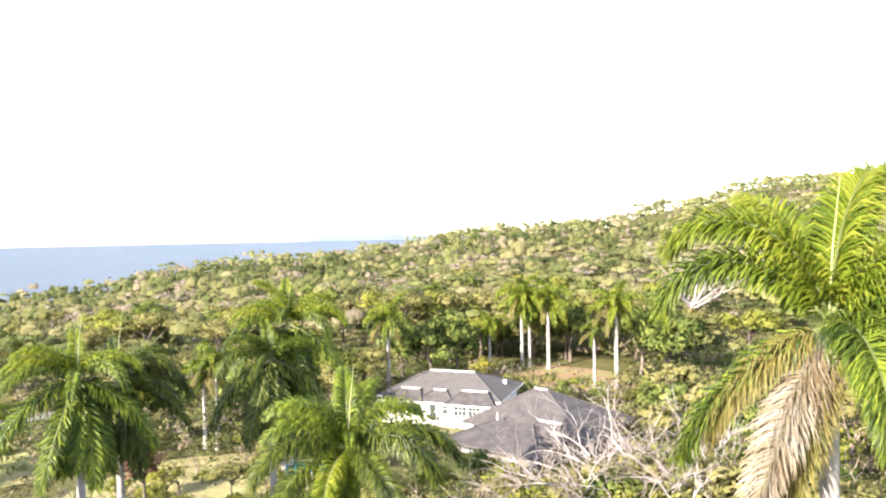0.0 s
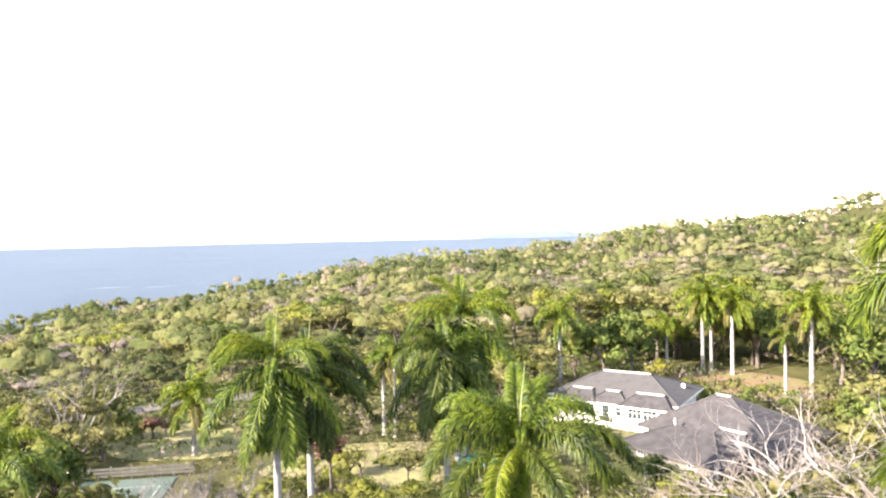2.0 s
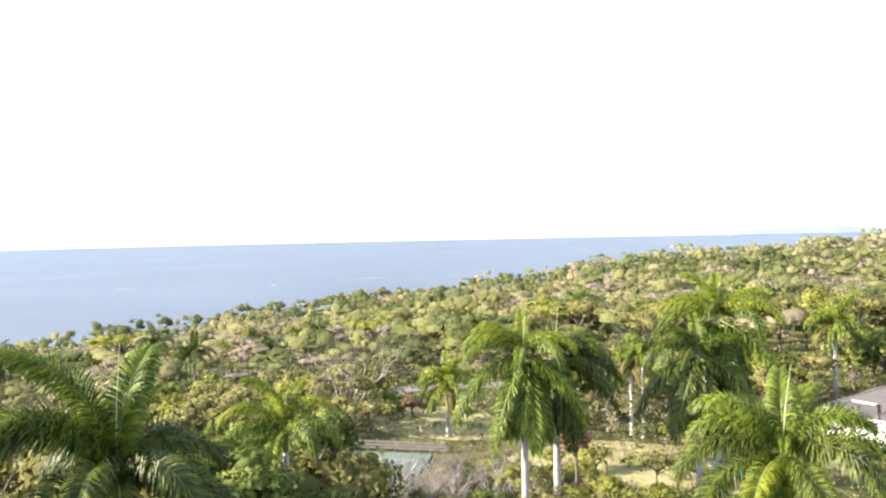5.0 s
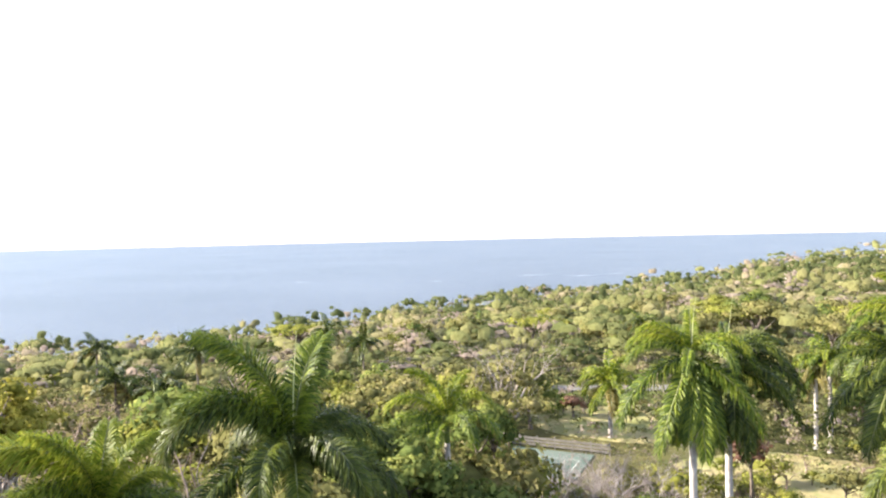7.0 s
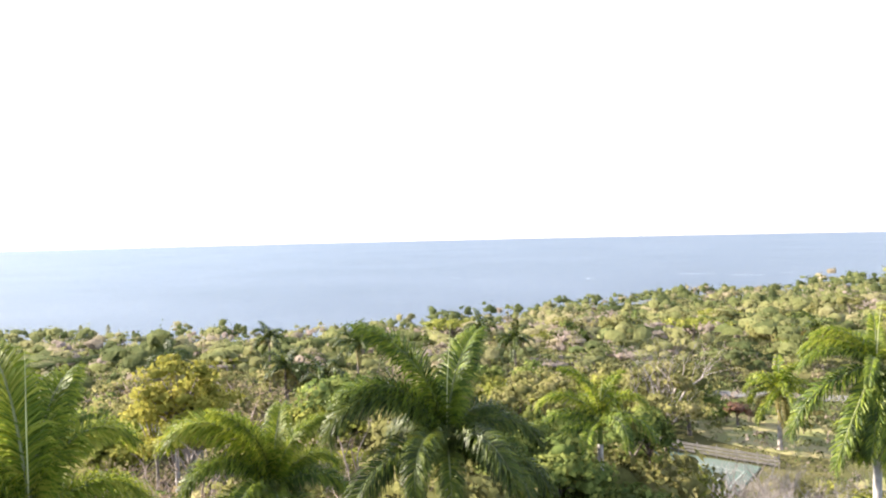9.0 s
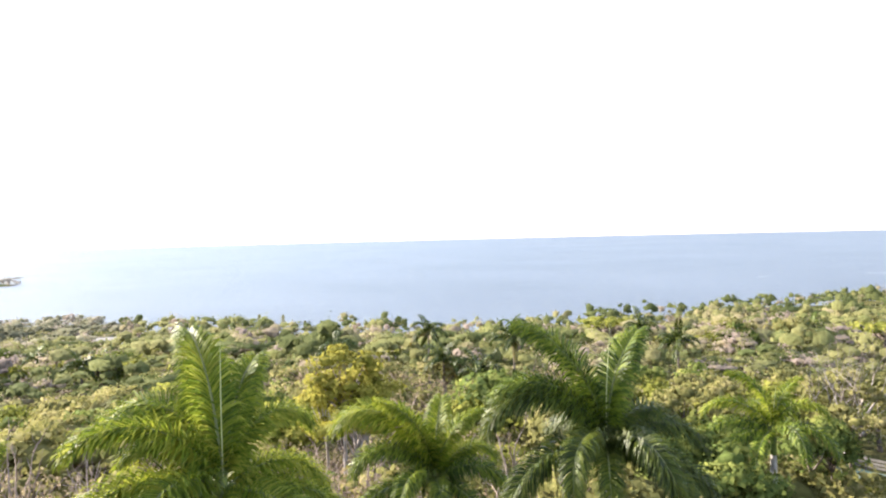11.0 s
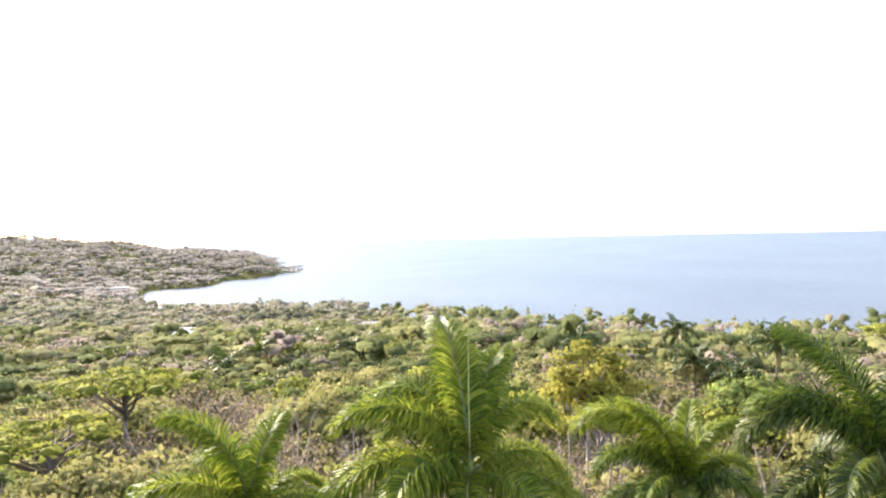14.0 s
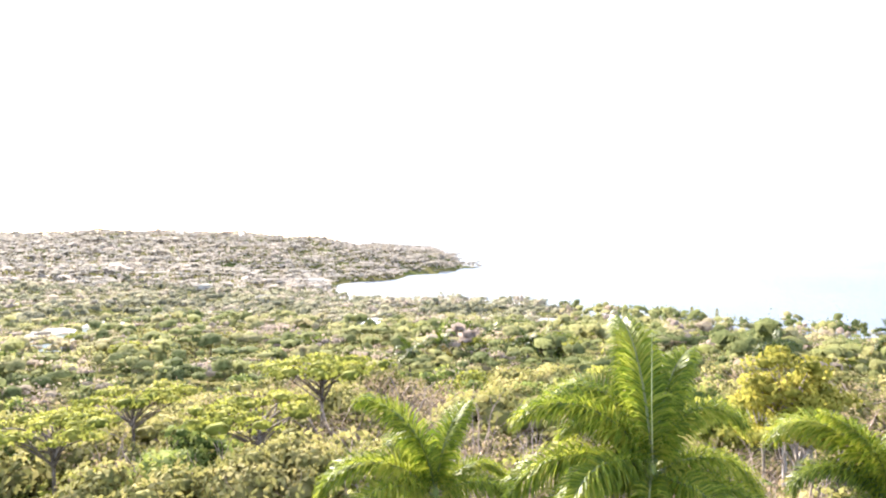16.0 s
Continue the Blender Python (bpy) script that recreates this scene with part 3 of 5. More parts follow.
def cards(rng, centers, normals, size, aspect=0.55, ruffle=0.55):
    """Leaf blades: bent rhombs at the given places, facing roughly along the normals."""
    n = len(centers)
    nr = normals + rng.normal(0, ruffle, (n, 3))
    nr /= np.linalg.norm(nr, axis=1)[:, None] + 1e-9
    t = np.cross(nr, rng.normal(0, 1, (n, 3)))
    t /= np.linalg.norm(t, axis=1)[:, None] + 1e-9
    b = np.cross(nr, t)
    sz = (size * rng.uniform(0.65, 1.35, n))[:, None]
    v = np.empty((n, 4, 3))
    v[:, 0] = centers - t * sz * 0.5
    v[:, 1] = centers + b * sz * 0.5 * aspect + nr * sz * 0.08
    v[:, 2] = centers + t * sz * 0.5 - nr * sz * 0.12
    v[:, 3] = centers - b * sz * 0.5 * aspect + nr * sz * 0.08
    return v.reshape(-1, 3), np.arange(n * 4).reshape(-1, 4)[:, ::-1]


def blobs(rng, centers, radii, fine=True):
    """Uneven inner masses of foliage, one for each lobe of a crown: jittered, squashed solids."""
    if fine:
        g = (1 + 5 ** 0.5) / 2
        base = np.array([(-1, g, 0), (1, g, 0), (-1, -g, 0), (1, -g, 0), (0, -1, g), (0, 1, g), (0, -1, -g), (0, 1, -g), (g, 0, -1), (g, 0, 1), (-g, 0, -1), (-g, 0, 1)]) / 1.902
        face = np.array([(0, 11, 5), (0, 5, 1), (0, 1, 7), (0, 7, 10), (0, 10, 11), (1, 5, 9), (5, 11, 4), (11, 10, 2), (10, 7, 6), (7, 1, 8),
                         (3, 9, 4), (3, 4, 2), (3, 2, 6), (3, 6, 8), (3, 8, 9), (4, 9, 5), (2, 4, 11), (6, 2, 10), (8, 6, 7), (9, 8, 1)])
    else:
        base = np.array([(1, 0, 0), (0, 1, 0), (-1, 0, 0), (0, -1, 0), (0, 0, 1), (0, 0, -1)], dtype=float)
        face = np.array([(0, 1, 4), (1, 2, 4), (2, 3, 4), (3, 0, 4), (1, 0, 5), (2, 1, 5), (3, 2, 5), (0, 3, 5)])
    n, k = len(centers), len(base)
    v = base[None] * rng.uniform(0.72, 1.25, (n, k, 1)) * radii[:, None, :] + centers[:, None, :]
    f = face[None] + (np.arange(n) * k)[:, None, None]
    return v.reshape(-1, 3), f.reshape(-1, 3)


def crown_points(rng, n, lobes, spread, lobe, flat=0.6):
    """Places and outward normals of leaves on a crown built of uneven lobes, radius about 1, from z 0 upwards."""
    c = rng.normal(0, 1, (lobes, 3))
    c /= np.linalg.norm(c, axis=1)[:, None]
    c *= (rng.uniform(0.25, 1.0, lobes) ** 0.6)[:, None] * spread
    c[:, 2] = np.abs(c[:, 2]) * flat + 0.15
    rad = rng.uniform(0.65, 1.25, lobes) * lobe
    pick = rng.integers(0, lobes, n)
    d = rng.normal(0, 1, (n, 3))
    d[:, 2] = d[:, 2] * 0.9 + 0.35
    d /= np.linalg.norm(d, axis=1)[:, None]
    p = c[pick] + d * (rad[pick] * rng.uniform(0.72, 1.05, n))[:, None] * np.array([1, 1, 0.5])
    return p, d, c, rad


def branch(s, p, d, length, radius, depth, rng, sides=5, split=3, wander=0.35, droop=0.0, mat=0):
    """A limb that wanders and forks, down to thin twigs."""
    pts, radii = [p.copy()], [radius]
    steps = 3
    for i in range(steps):
        d = (d + Vector((rng.uniform(-1, 1), rng.uniform(-1, 1), rng.uniform(-0.6, 0.8) - droop)) * wander).normalized()
        p = p + d * length / steps
        pts.append(p.copy())
        radii.append(radius * (1 - 0.42 * (i + 1) / steps))
    s.tube(pts, radii, max(3, sides), mat)
    if depth > 0:
        for k in range(split if depth > 1 else split + 1):
            t = rng.choice((1, 2, 3, 3))
            q = pts[t]
            nd = (d + Vector((rng.uniform(-1, 1), rng.uniform(-1, 1), rng.uniform(-0.3, 0.9))) * 0.95).normalized()
            branch(s, q.copy(), nd, length * rng.uniform(0.55, 0.85), radii[t] * rng.uniform(0.55, 0.75), depth - 1, rng, sides - 1, split, wander, droop, mat)


TREES = {}


def tree_kind(kind, variant, far=1):
    """Shared meshes of a tree one metre... scaled later: trunk and crown, about 7 m high."""
    key = (kind, variant, far)
    if key in TREES:
        return TREES[key]
    seed = variant * 17 + sum(ord(c) for c in kind)
    rng, pr = np.random.default_rng(seed), random.Random(seed)
    spec = {
        "green": (2200, 11, 0.36, "leaf_green", 2.8, 1.9, 0.85, "bark"),
        "olive": (1900, 13, 0.34, "leaf_olive", 3.4, 2.6, 0.4, "bark"),
        "lime": (1900, 13, 0.34, "leaf_lime", 2.8, 2.1, 0.6, "bark"),
        "yellow": (4600, 18, 0.28, "leaf_yellow", 2.3, 2.6, 1.7, "pale_bark"),
        "dry": (900, 14, 0.17, "leaf_dry", 2.9, 2.8, 0.4, "grey_twig"),
        "flat": (2800, 30, 0.30, "leaf_lime", 3.4, 4.6, 0.10, "bark"),
        "red": (900, 9, 0.32, "leaf_red", 1.6, 1.6, 0.8, "bark"),
    }[kind]
    n, lobes, lsize, mat, radius, base, flat, bark = spec
    n, lsize = ((int(n * 0.85), lsize * 0.74), (int(n * 0.44), lsize * 0.88), (int(n * 0.23), lsize * 1.15))[far]
    p, d, c, rad = crown_points(rng, n, lobes, 0.75 if kind != "flat" else 1.05, 0.38 if kind != "flat" else 0.28, flat)
    if kind == "flat":
        p[:, 2], c[:, 2] = p[:, 2] * 0.55, c[:, 2] * 0.55
    p = p * radius + np.array([0, 0, base])
    v, f = cards(rng, p, d, lsize)
    if kind == "dry":
        crown = mesh("crown", v, f, M[mat])
        soften(crown, np.repeat(d, 4, axis=0))
    else:
        bv, bf = blobs(rng, c * radius + np.array([0, 0, base]), (rad * radius * 0.5)[:, None] * np.array([1, 1, 0.45]))
        crown = mesh("crown", np.concatenate([v, bv]), f.tolist() + (bf + len(v)).tolist(), M[mat])
        mids = np.repeat(c * radius + np.array([0, 0, base]), len(bv) // lobes, axis=0)
        whole = (p - np.array([0, 0, base])) / radius
        soften(crown, np.concatenate([np.repeat(d + 0.6 * whole, 4, axis=0), bv - mids]))
    s = Soup()
    s.tube([(0, 0, -0.6), (0.05, 0, 0.2), (0.1, 0.08, base * 0.5), (0.05, 0.1, base)], [0.2, 0.15, 0.12, 0.08], 6)
    trunk = s.done("trunk", [M[bark]], True)
    s = Soup()
    for i in range(6 if far == 2 else lobes if kind != "dry" or far > 0 else lobes * 2):
        q = c[i % lobes] * radius + np.array([0, 0, base]) + rng.normal(0, 0.4, 3) * (kind == "dry")
        start = Vector((0.08, 0.08, base * pr.uniform(0.6, 0.98)))
        mid = start.lerp(Vector(q), 0.5) + Vector((pr.uniform(-0.3, 0.3), pr.uniform(-0.3, 0.3), 0.25))
        s.tube([start, mid, Vector(q)], [0.07, 0.045, 0.018], 4 if far == 0 else 3)
        if kind == "dry" and far < 1:
            branch(s, Vector(q), (Vector(q) - start).normalized(), 0.8, 0.022, 1, pr, 3, 3)
    limbs = s.done("branching", [M[bark]], True)
    TREES[key] = (trunk, limbs, crown, base, float(v[:, 2].max()) - base)
    return TREES[key]


LABELS = {
    "green": ("broadleaf_tree", "leafy dark green broadleaf tree on the wooded slope"),
    "olive": ("umbrella_tree", "olive green tree with a wide uneven flat crown"),
    "lime": ("almond_tree", "bright yellow-green leafy tree in the sun"),
    "yellow": ("yellow_tree", "tall tree with yellow-green turning leaves"),
    "dry": ("dry_tree", "half bare dry tree with grey-brown twigs"),
    "flat": ("umbrella_tree", "flat-topped tree with a bright green layered canopy"),
    "red": ("red_shrub", "rust red leafy shrub on bare earth"),
}


def tree(x, y, kind, size, variant, rz, tall=1.0, label="", height=0.0):
    """A tree of that size; tall lengthens the trunk alone, and height, where it is given, sets tall."""
    name, text = LABELS[kind]
    trunk, limbs, crown, base, dome = tree_kind(kind, variant, 0 if math.hypot(x, y) < 44 else 1 if math.hypot(x, y) < (66 if size < 1.7 else 150) else 2)
    ob = thing(name, x, y, ground_z(x, y), label or text, "tree" if kind != "red" else "shrub", "trees of the slope")
    if height:
        tall = max(0.5, (height / size - dome) / base)
    ob.matrix_basis = pose(x, y, ground_z(x, y), 0, 0, rz) @ Matrix.Scale(size, 4)
    part("trunk", trunk, ob, "", Matrix.Diagonal((1, 1, tall, 1)))
    part("branching", limbs, ob, "", Matrix.Translation((0, 0, base * (tall - 1))))
    part("crown", crown, ob, "", Matrix.Translation((0, 0, base * (tall - 1))))
    return ob


def bare_tree(x, y, height, seed, label="bare pale tree with many leafless twisting branches", limbs=6, depth=3, spread=0.8, thick=0.16, stem=0.25, rise=0.85, droop=0.0, leaves=0):
    rng = random.Random(seed)
    ob = thing("bare_tree", x, y, ground_z(x, y), label, "tree", "bare trees")
    s = Soup()
    top = height * stem
    s.tube([(0, 0, -0.5), (0.1, 0, top * 0.5), (0, 0.1, top)], [thick * 1.3, thick * 1.05, thick], 7)
    part("trunk", s.done("trunk", [M["pale_bark"]], True), ob)
    for i in range(limbs):
        s = Soup()
        a = 2 * math.pi * i / limbs + rng.uniform(-0.4, 0.4)
        d = Vector((math.cos(a) * spread, math.sin(a) * spread, rise * rng.uniform(0.7, 1.3))).normalized()
        branch(s, Vector((0, 0.1 * (top > 0), top * rng.uniform(0.8, 1.0))), d, height * 0.36, thick * 0.7, depth, rng, 5, 3, 0.35, droop)
        part("limb", s.done("limb", [M["pale_bark"]], True), ob)
    if leaves:
        nr = np.random.default_rng(seed)
        p, d, c, rad = crown_points(nr, leaves, 16, 0.9, 0.26, 0.9)
        v, f = cards(nr, p * height * 0.27 + np.array([0, 0, height * 0.68]), d, 0.42)
        crown = mesh("crown", v, f, M["leaf_olive"])
        soften(crown, np.repeat(d, 4, axis=0))
        part("crown", crown, ob)
    return ob


# open ground: centre x, y and radius
CLEAR = [(0, 0, 20), (-1, 95, 12.5), (10, 81, 12), (7, 73, 8), (-47, 56, 13), (-50, 74, 11), (-30, 72, 9), (-22, 66, 7), (-16, 76, 7), (0, 84, 6), (*spot(10.6, 74), 5), (*spot(10.5, 67), 4), (-58, 66, 6), (-24, 56, 6)] + [(*spot(az, r - q), 4.5) for az, r, z in COCOS[:5] for q in (3, 10)] + [(*spot(az, r), 6) for az in (29, 32, 35, 38) for r in (104, 112)]


def view_limit(az, r):
    """Depression, in degrees, below which the canopy stays, so that the open places remain in sight; 0 for no limit."""
    if az < -17:
        return 14.5 if r < 70 else (9.5 if r < 120 else 0)
    if az < 7:
        return 19.0 if r < 86 else (11.8 if r < 104 else (11.0 if r < 123 and az < -4.5 else 6.5))
    if az < 25:
        return 19.0 if r < 70 else (14.5 if r < 88 else 8.5)
    if az < 45:
        return 19.8 if r < 66 else (17.5 if r < 82 else (14.0 if r < 100 else 9.5))
    if az < 60:
        return 12.5 if r < 70 else 9.5
    if az < 100:
        return 13.5 if r < 60 else 9.0
    return 12.0 if r < 45 else 9.5


def near_woods():
    rng = random.Random(5)
    made = 0
    places = []
    for ring in range(260):
        r = 24 + 84 * (ring / 260) ** 0.85
        for _ in range(8):
            az = rng.uniform(-42, 142)
            rr = r + rng.uniform(-1, 1)
            x, y = spot(az, rr)
            if any((x - cx) ** 2 + (y - cy) ** 2 < cr * cr for cx, cy, cr in CLEAR):
                continue
            gap = 3.3 + 0.006 * rr
            if any((x - px) ** 2 + (y - py) ** 2 < gap * gap for px, py in places):
                continue
            g = ground_z(x, y)
            lim = view_limit(az, rr)
            high = rng.uniform(5.5, 9.5)
            if lim:
                room = HOVER - rr * math.tan(radians(lim)) - g
                if az > 45 or rr > 88:
                    room = min(room, 13.5)
                    high = max(high, room * rng.uniform(0.65, 0.95))
                high = min(high, room * rng.uniform(0.75, 1.0))
            if high < 1.3:
                continue
            places.append((x, y))
            u = rng.random()
            patch = noise.noise(Vector((x * 0.03, y * 0.03, 4.0)))
            u2 = u + patch * 0.5 - (0.12 if az > 62 else 0.0)
            kind = "dry" if u2 < 0.22 else "olive" if u2 < 0.62 else "green" if u2 < 0.84 else "lime"
            if 12 < az < 28 and rr < 80:
                kind = "lime" if u < 0.55 else "olive"
            if az > 88 and rr < 65:
                kind = "lime" if u < 0.2 else "olive" if u < 0.72 else "green" if u < 0.86 else "dry"
            if 36 < az < 58 and rr < 62:
                kind = "green" if u < 0.6 else "olive" if u < 0.84 else "dry"
            if 64 < az < 112 and rr < 80:
                kind = "dry" if u < 0.5 else "olive" if u < 0.72 else "lime" if u < 0.88 else "green"
            tall = 1.0 if high < 8 else 1.15
            tree(x, y, kind, high / 4.7 / tall, rng.randrange(3), rng.uniform(0, 360), tall)
            made += 1
            if made >= 400:
                return


near_woods()

# larger trees that rise over the slope
slope = random.Random(21)
for i in range(104):
    az = slope.uniform(-32, 62) if i < 70 else slope.uniform(62, 140)
    r = slope.uniform(122, 235)
    if az > 30 and r < 130:
        continue
    x, y = spot(az, r)
    kind = slope.choice(("olive", "olive", "green", "lime", "flat", "green"))
    tree(x, y, kind, slope.uniform(1.5, 2.4), slope.randrange(3), slope.uniform(0, 360), 1.0, "", slope.uniform(7.5, 11.5) if az < 60 else slope.uniform(6.0, 8.5))

# single trees that stand out
for i, (az, r, h, seed) in enumerate([(-14.0, 46, 12.0, 1), (-11.5, 50, 11.0, 2), (-17.0, 45, 13.0, 3), (-8.6, 54, 9.0, 4), (-20.5, 48, 13.0, 9), (-16.0, 55, 12, 10), (-23.5, 52, 12, 11), (-12.8, 56, 10.5, 12), (-18.6, 52, 12, 13), (-9.8, 49, 10, 14), (-21.5, 57, 11.5, 15)]):
    bare_tree(*spot(az, r), h, seed, "bare whitish tree with tangled leafless branches beside the roofs", 5, 3, 1.2, 0.24, 0.4, 0.6, 0.3)
bare_tree(*spot(42.2, 62), 13.0, 5, "half bare pale tree with a thin olive crown", 6, 3, 0.55, 0.2, 0.48, 1.0, 0.0, 1500)
bare_tree(*spot(38.2, 57), 5.5, 6, "bare grey tree with twisting branches over the court")
for i, az in enumerate((38.9, 38.0, 37.2, 36.4, 35.6, 35.0, 34.2, 33.6, 32.6, 31.4, 30.2, 28.6, 27.6)):
    bare_tree(*spot(az, 55 + (i % 3) * 4), 5.2 + (i % 2), 40 + i, "bare grey shrub with twisting branches beside the court", 7, 3, 1.0, 0.12, 0.15)
bare_tree(*spot(-19.2, 150), 17.0, 8, "large bare pale tree among green woods", 7, 3, 1.0, 0.42, 0.4)
for az, r, size, top in [(80.4, 45, 1.3, 53.2), (78.6, 46, 1.2, 51.6), (81.8, 47, 1.1, 50.6), (79.6, 43.5, 1.1, 50.0)]:
    x, y = spot(az, r)
    tree(x, y, "yellow", size, int(az) % 3, az * 7, 1.0, "", top - ground_z(x, y))
for az, r, top, size, kind in [(116.3, 59, 50.0, 1.5, "flat"), (121.5, 45, 50.0, 1.25, "flat"), (119.6, 36, 50.0, 1.3, "olive"), (128.5, 40, 49.0, 1.5, "green"), (124.0, 34, 49.5, 1.4, "olive"),
                                (113.5, 38, 48.6, 1.4, "olive"), (132.5, 36, 49.5, 1.4, "olive"), (136.0, 48, 49.5, 1.2, "flat"), (130.5, 60, 48.5, 1.3, "flat"), (126.5, 52, 47.5, 1.5, "green"),
                                (104.6, 150, 42.0, 2.0, "green"), (44.6, 46.0, 48.8, 1.1, "green"), (42.0, 50.0, 48.6, 1.0, "olive"), (43.2, 47.0, 48.4, 1.0, "green"), (52.2, 40.0, 49.2, 1.5, "green"), (55.0, 38.0, 49.4, 1.4, "green"), (57.2, 42.0, 49.0, 1.4, "green"), (50.4, 37.0, 49.0, 1.3, "green")]:
    x, y = spot(az, r)
    tree(x, y, kind, size, int(az) % 3, az * 17, 1.0, "", top - ground_z(x, y))
tree(*spot(23.4, 61), "red", 1.25, 0, 20, 2.6, "tall rust red shrub behind the palm pair")
for az, r, h, kind in [(3.4, 112, 10, "green"), (1.2, 108, 11.5, "green"), (-0.8, 112, 11, "green"), (-2.8, 124, 11, "lime"), (6.6, 100, 9, "olive"), (8.8, 97, 10, "lime"), (10.8, 99, 11, "green"),
                       (13.0, 96, 9, "olive"), (15.5, 92, 9, "green"), (21.5, 96, 10, "olive"), (24.0, 92, 9, "lime"), (-10.0, 126, 11, "green"), (-15.5, 118, 11, "green"), (-17.5, 112, 12, "green"),
                       (45.6, 39, 9.6, "green"), (43.9, 43, 8.5, "olive"), (48.7, 38, 9.4, "green"), (50.8, 44, 10, "olive"), (44.6, 50, 9, "olive"), (41.6, 52, 8.0, "lime"),
                       (39.9, 86, 8, "green"), (41.8, 84, 9, "olive"), (27.8, 60, 5, "lime"), (24.0, 56, 4.0, "lime"), (20.5, 60, 4.0, "lime"), (17.0, 66, 4, "olive"), (5.5, 47, 5.5, "olive"), (1.5, 58, 5.2, "lime"),
                       (-2.6, 63, 4.6, "green"), (-5.0, 60, 5.0, "lime"), (10.5, 57, 4.5, "green")]:
    tree(*spot(az, r), kind, h / 4.7, int(az * 10) % 3, az * 31)
for az, r, h, kind in [(-8.0, 47, 7.5, "lime"), (-10.4, 52, 6.5, "olive"), (-13.0, 47, 7.5, "green"), (-15.2, 50, 8.0, "olive"), (-18.2, 46, 9.0, "lime"), (-20.0, 53, 8.5, "green"), (-22.4, 47, 9.5, "olive"),
                       (-12.0, 60, 5.0, "green"), (-17.0, 60, 7.0, "lime"), (-25.0, 50, 10.0, "green"), (-4.0, 101, 3.4, "green"), (-5.4, 103, 3.8, "lime"), (-6.6, 100, 3.2, "green"), (-8.2, 101, 3.6, "olive"),
                       (-9.4, 99, 3.4, "green"), (-10.8, 101, 3.8, "lime"), (-12.4, 98, 3.6, "green"), (-3.0, 104, 4.4, "yellow"), (-14.6, 101, 4.5, "olive"), (-16.0, 98, 4.5, "green")]:
    tree(*spot(az, r), kind, h / 4.7, int(-az * 10) % 3, az * 23, 1.0, "leafy shrub growing close to the houses")
row = random.Random(33)
for i in range(30):
    az, r = -20 + 26 * i / 29 + row.uniform(-0.4, 0.4), row.uniform(126, 148)
    x, y = spot(az, r)
    top = HOVER - r * math.tan(radians(row.uniform(4.4, 7.0)))
    tree(x, y, row.choice(("green", "lime", "olive", "green", "olive")), row.uniform(1.75, 2.3), row.randrange(3), row.uniform(0, 360), 1.0, "tall leafy tree in the dense belt behind the palms", top - ground_z(x, y))
lot = random.Random(71)
for i in range(34):
    az, r = lot.uniform(8, 26), lot.uniform(54, 80)
    if az < 12.4 and r > 58:
        continue
    tree(*spot(az, r), lot.choice(("lime", "olive", "olive", "dry", "dry")), lot.uniform(0.4, 0.85), lot.randrange(3), lot.uniform(0, 360), 0.6, "low sprawling yellow-green shrub on the dry lawn")
for i in range(34):
    az, r = lot.uniform(26, 46), lot.uniform(88, 100)
    tree(*spot(az, r), lot.choice(("green", "green", "olive", "dry", "lime")), lot.uniform(0.35, 0.62), lot.randrange(3), lot.uniform(0, 360), 0.8, "dense shrub in the hedge behind the dry lawn")
for i in range(24):
    az, r = lot.uniform(22, 37), lot.uniform(54, 68)
    tree(*spot(az, r), lot.choice(("dry", "dry", "olive", "lime")), lot.uniform(0.45, 0.75), lot.randrange(3), lot.uniform(0, 360), 0.6, "low half bare shrub at the edge of the lawn")
tree(*spot(36.5, 92), "red", 1.2, 1, 80, 0.7)


def half_shell():
    """The upper three quarters of a twenty-sided solid: points and faces."""
    v = [(0, 0, 1)]
    for z, turn in ((0.447, 0.0), (-0.447, 0.5)):
        q = math.sqrt(1 - z * z)
        v += [(q * math.cos((k + turn) * math.tau / 5), q * math.sin((k + turn) * math.tau / 5), z) for k in range(5)]
    f = [(0, 1 + k, 1 + (k + 1) % 5) for k in range(5)]
    for k in range(5):
        f += [(1 + k, 6 + k, 1 + (k + 1) % 5), (1 + (k + 1) % 5, 6 + k, 6 + (k + 1) % 5)]
    return np.array(v), np.array(f)


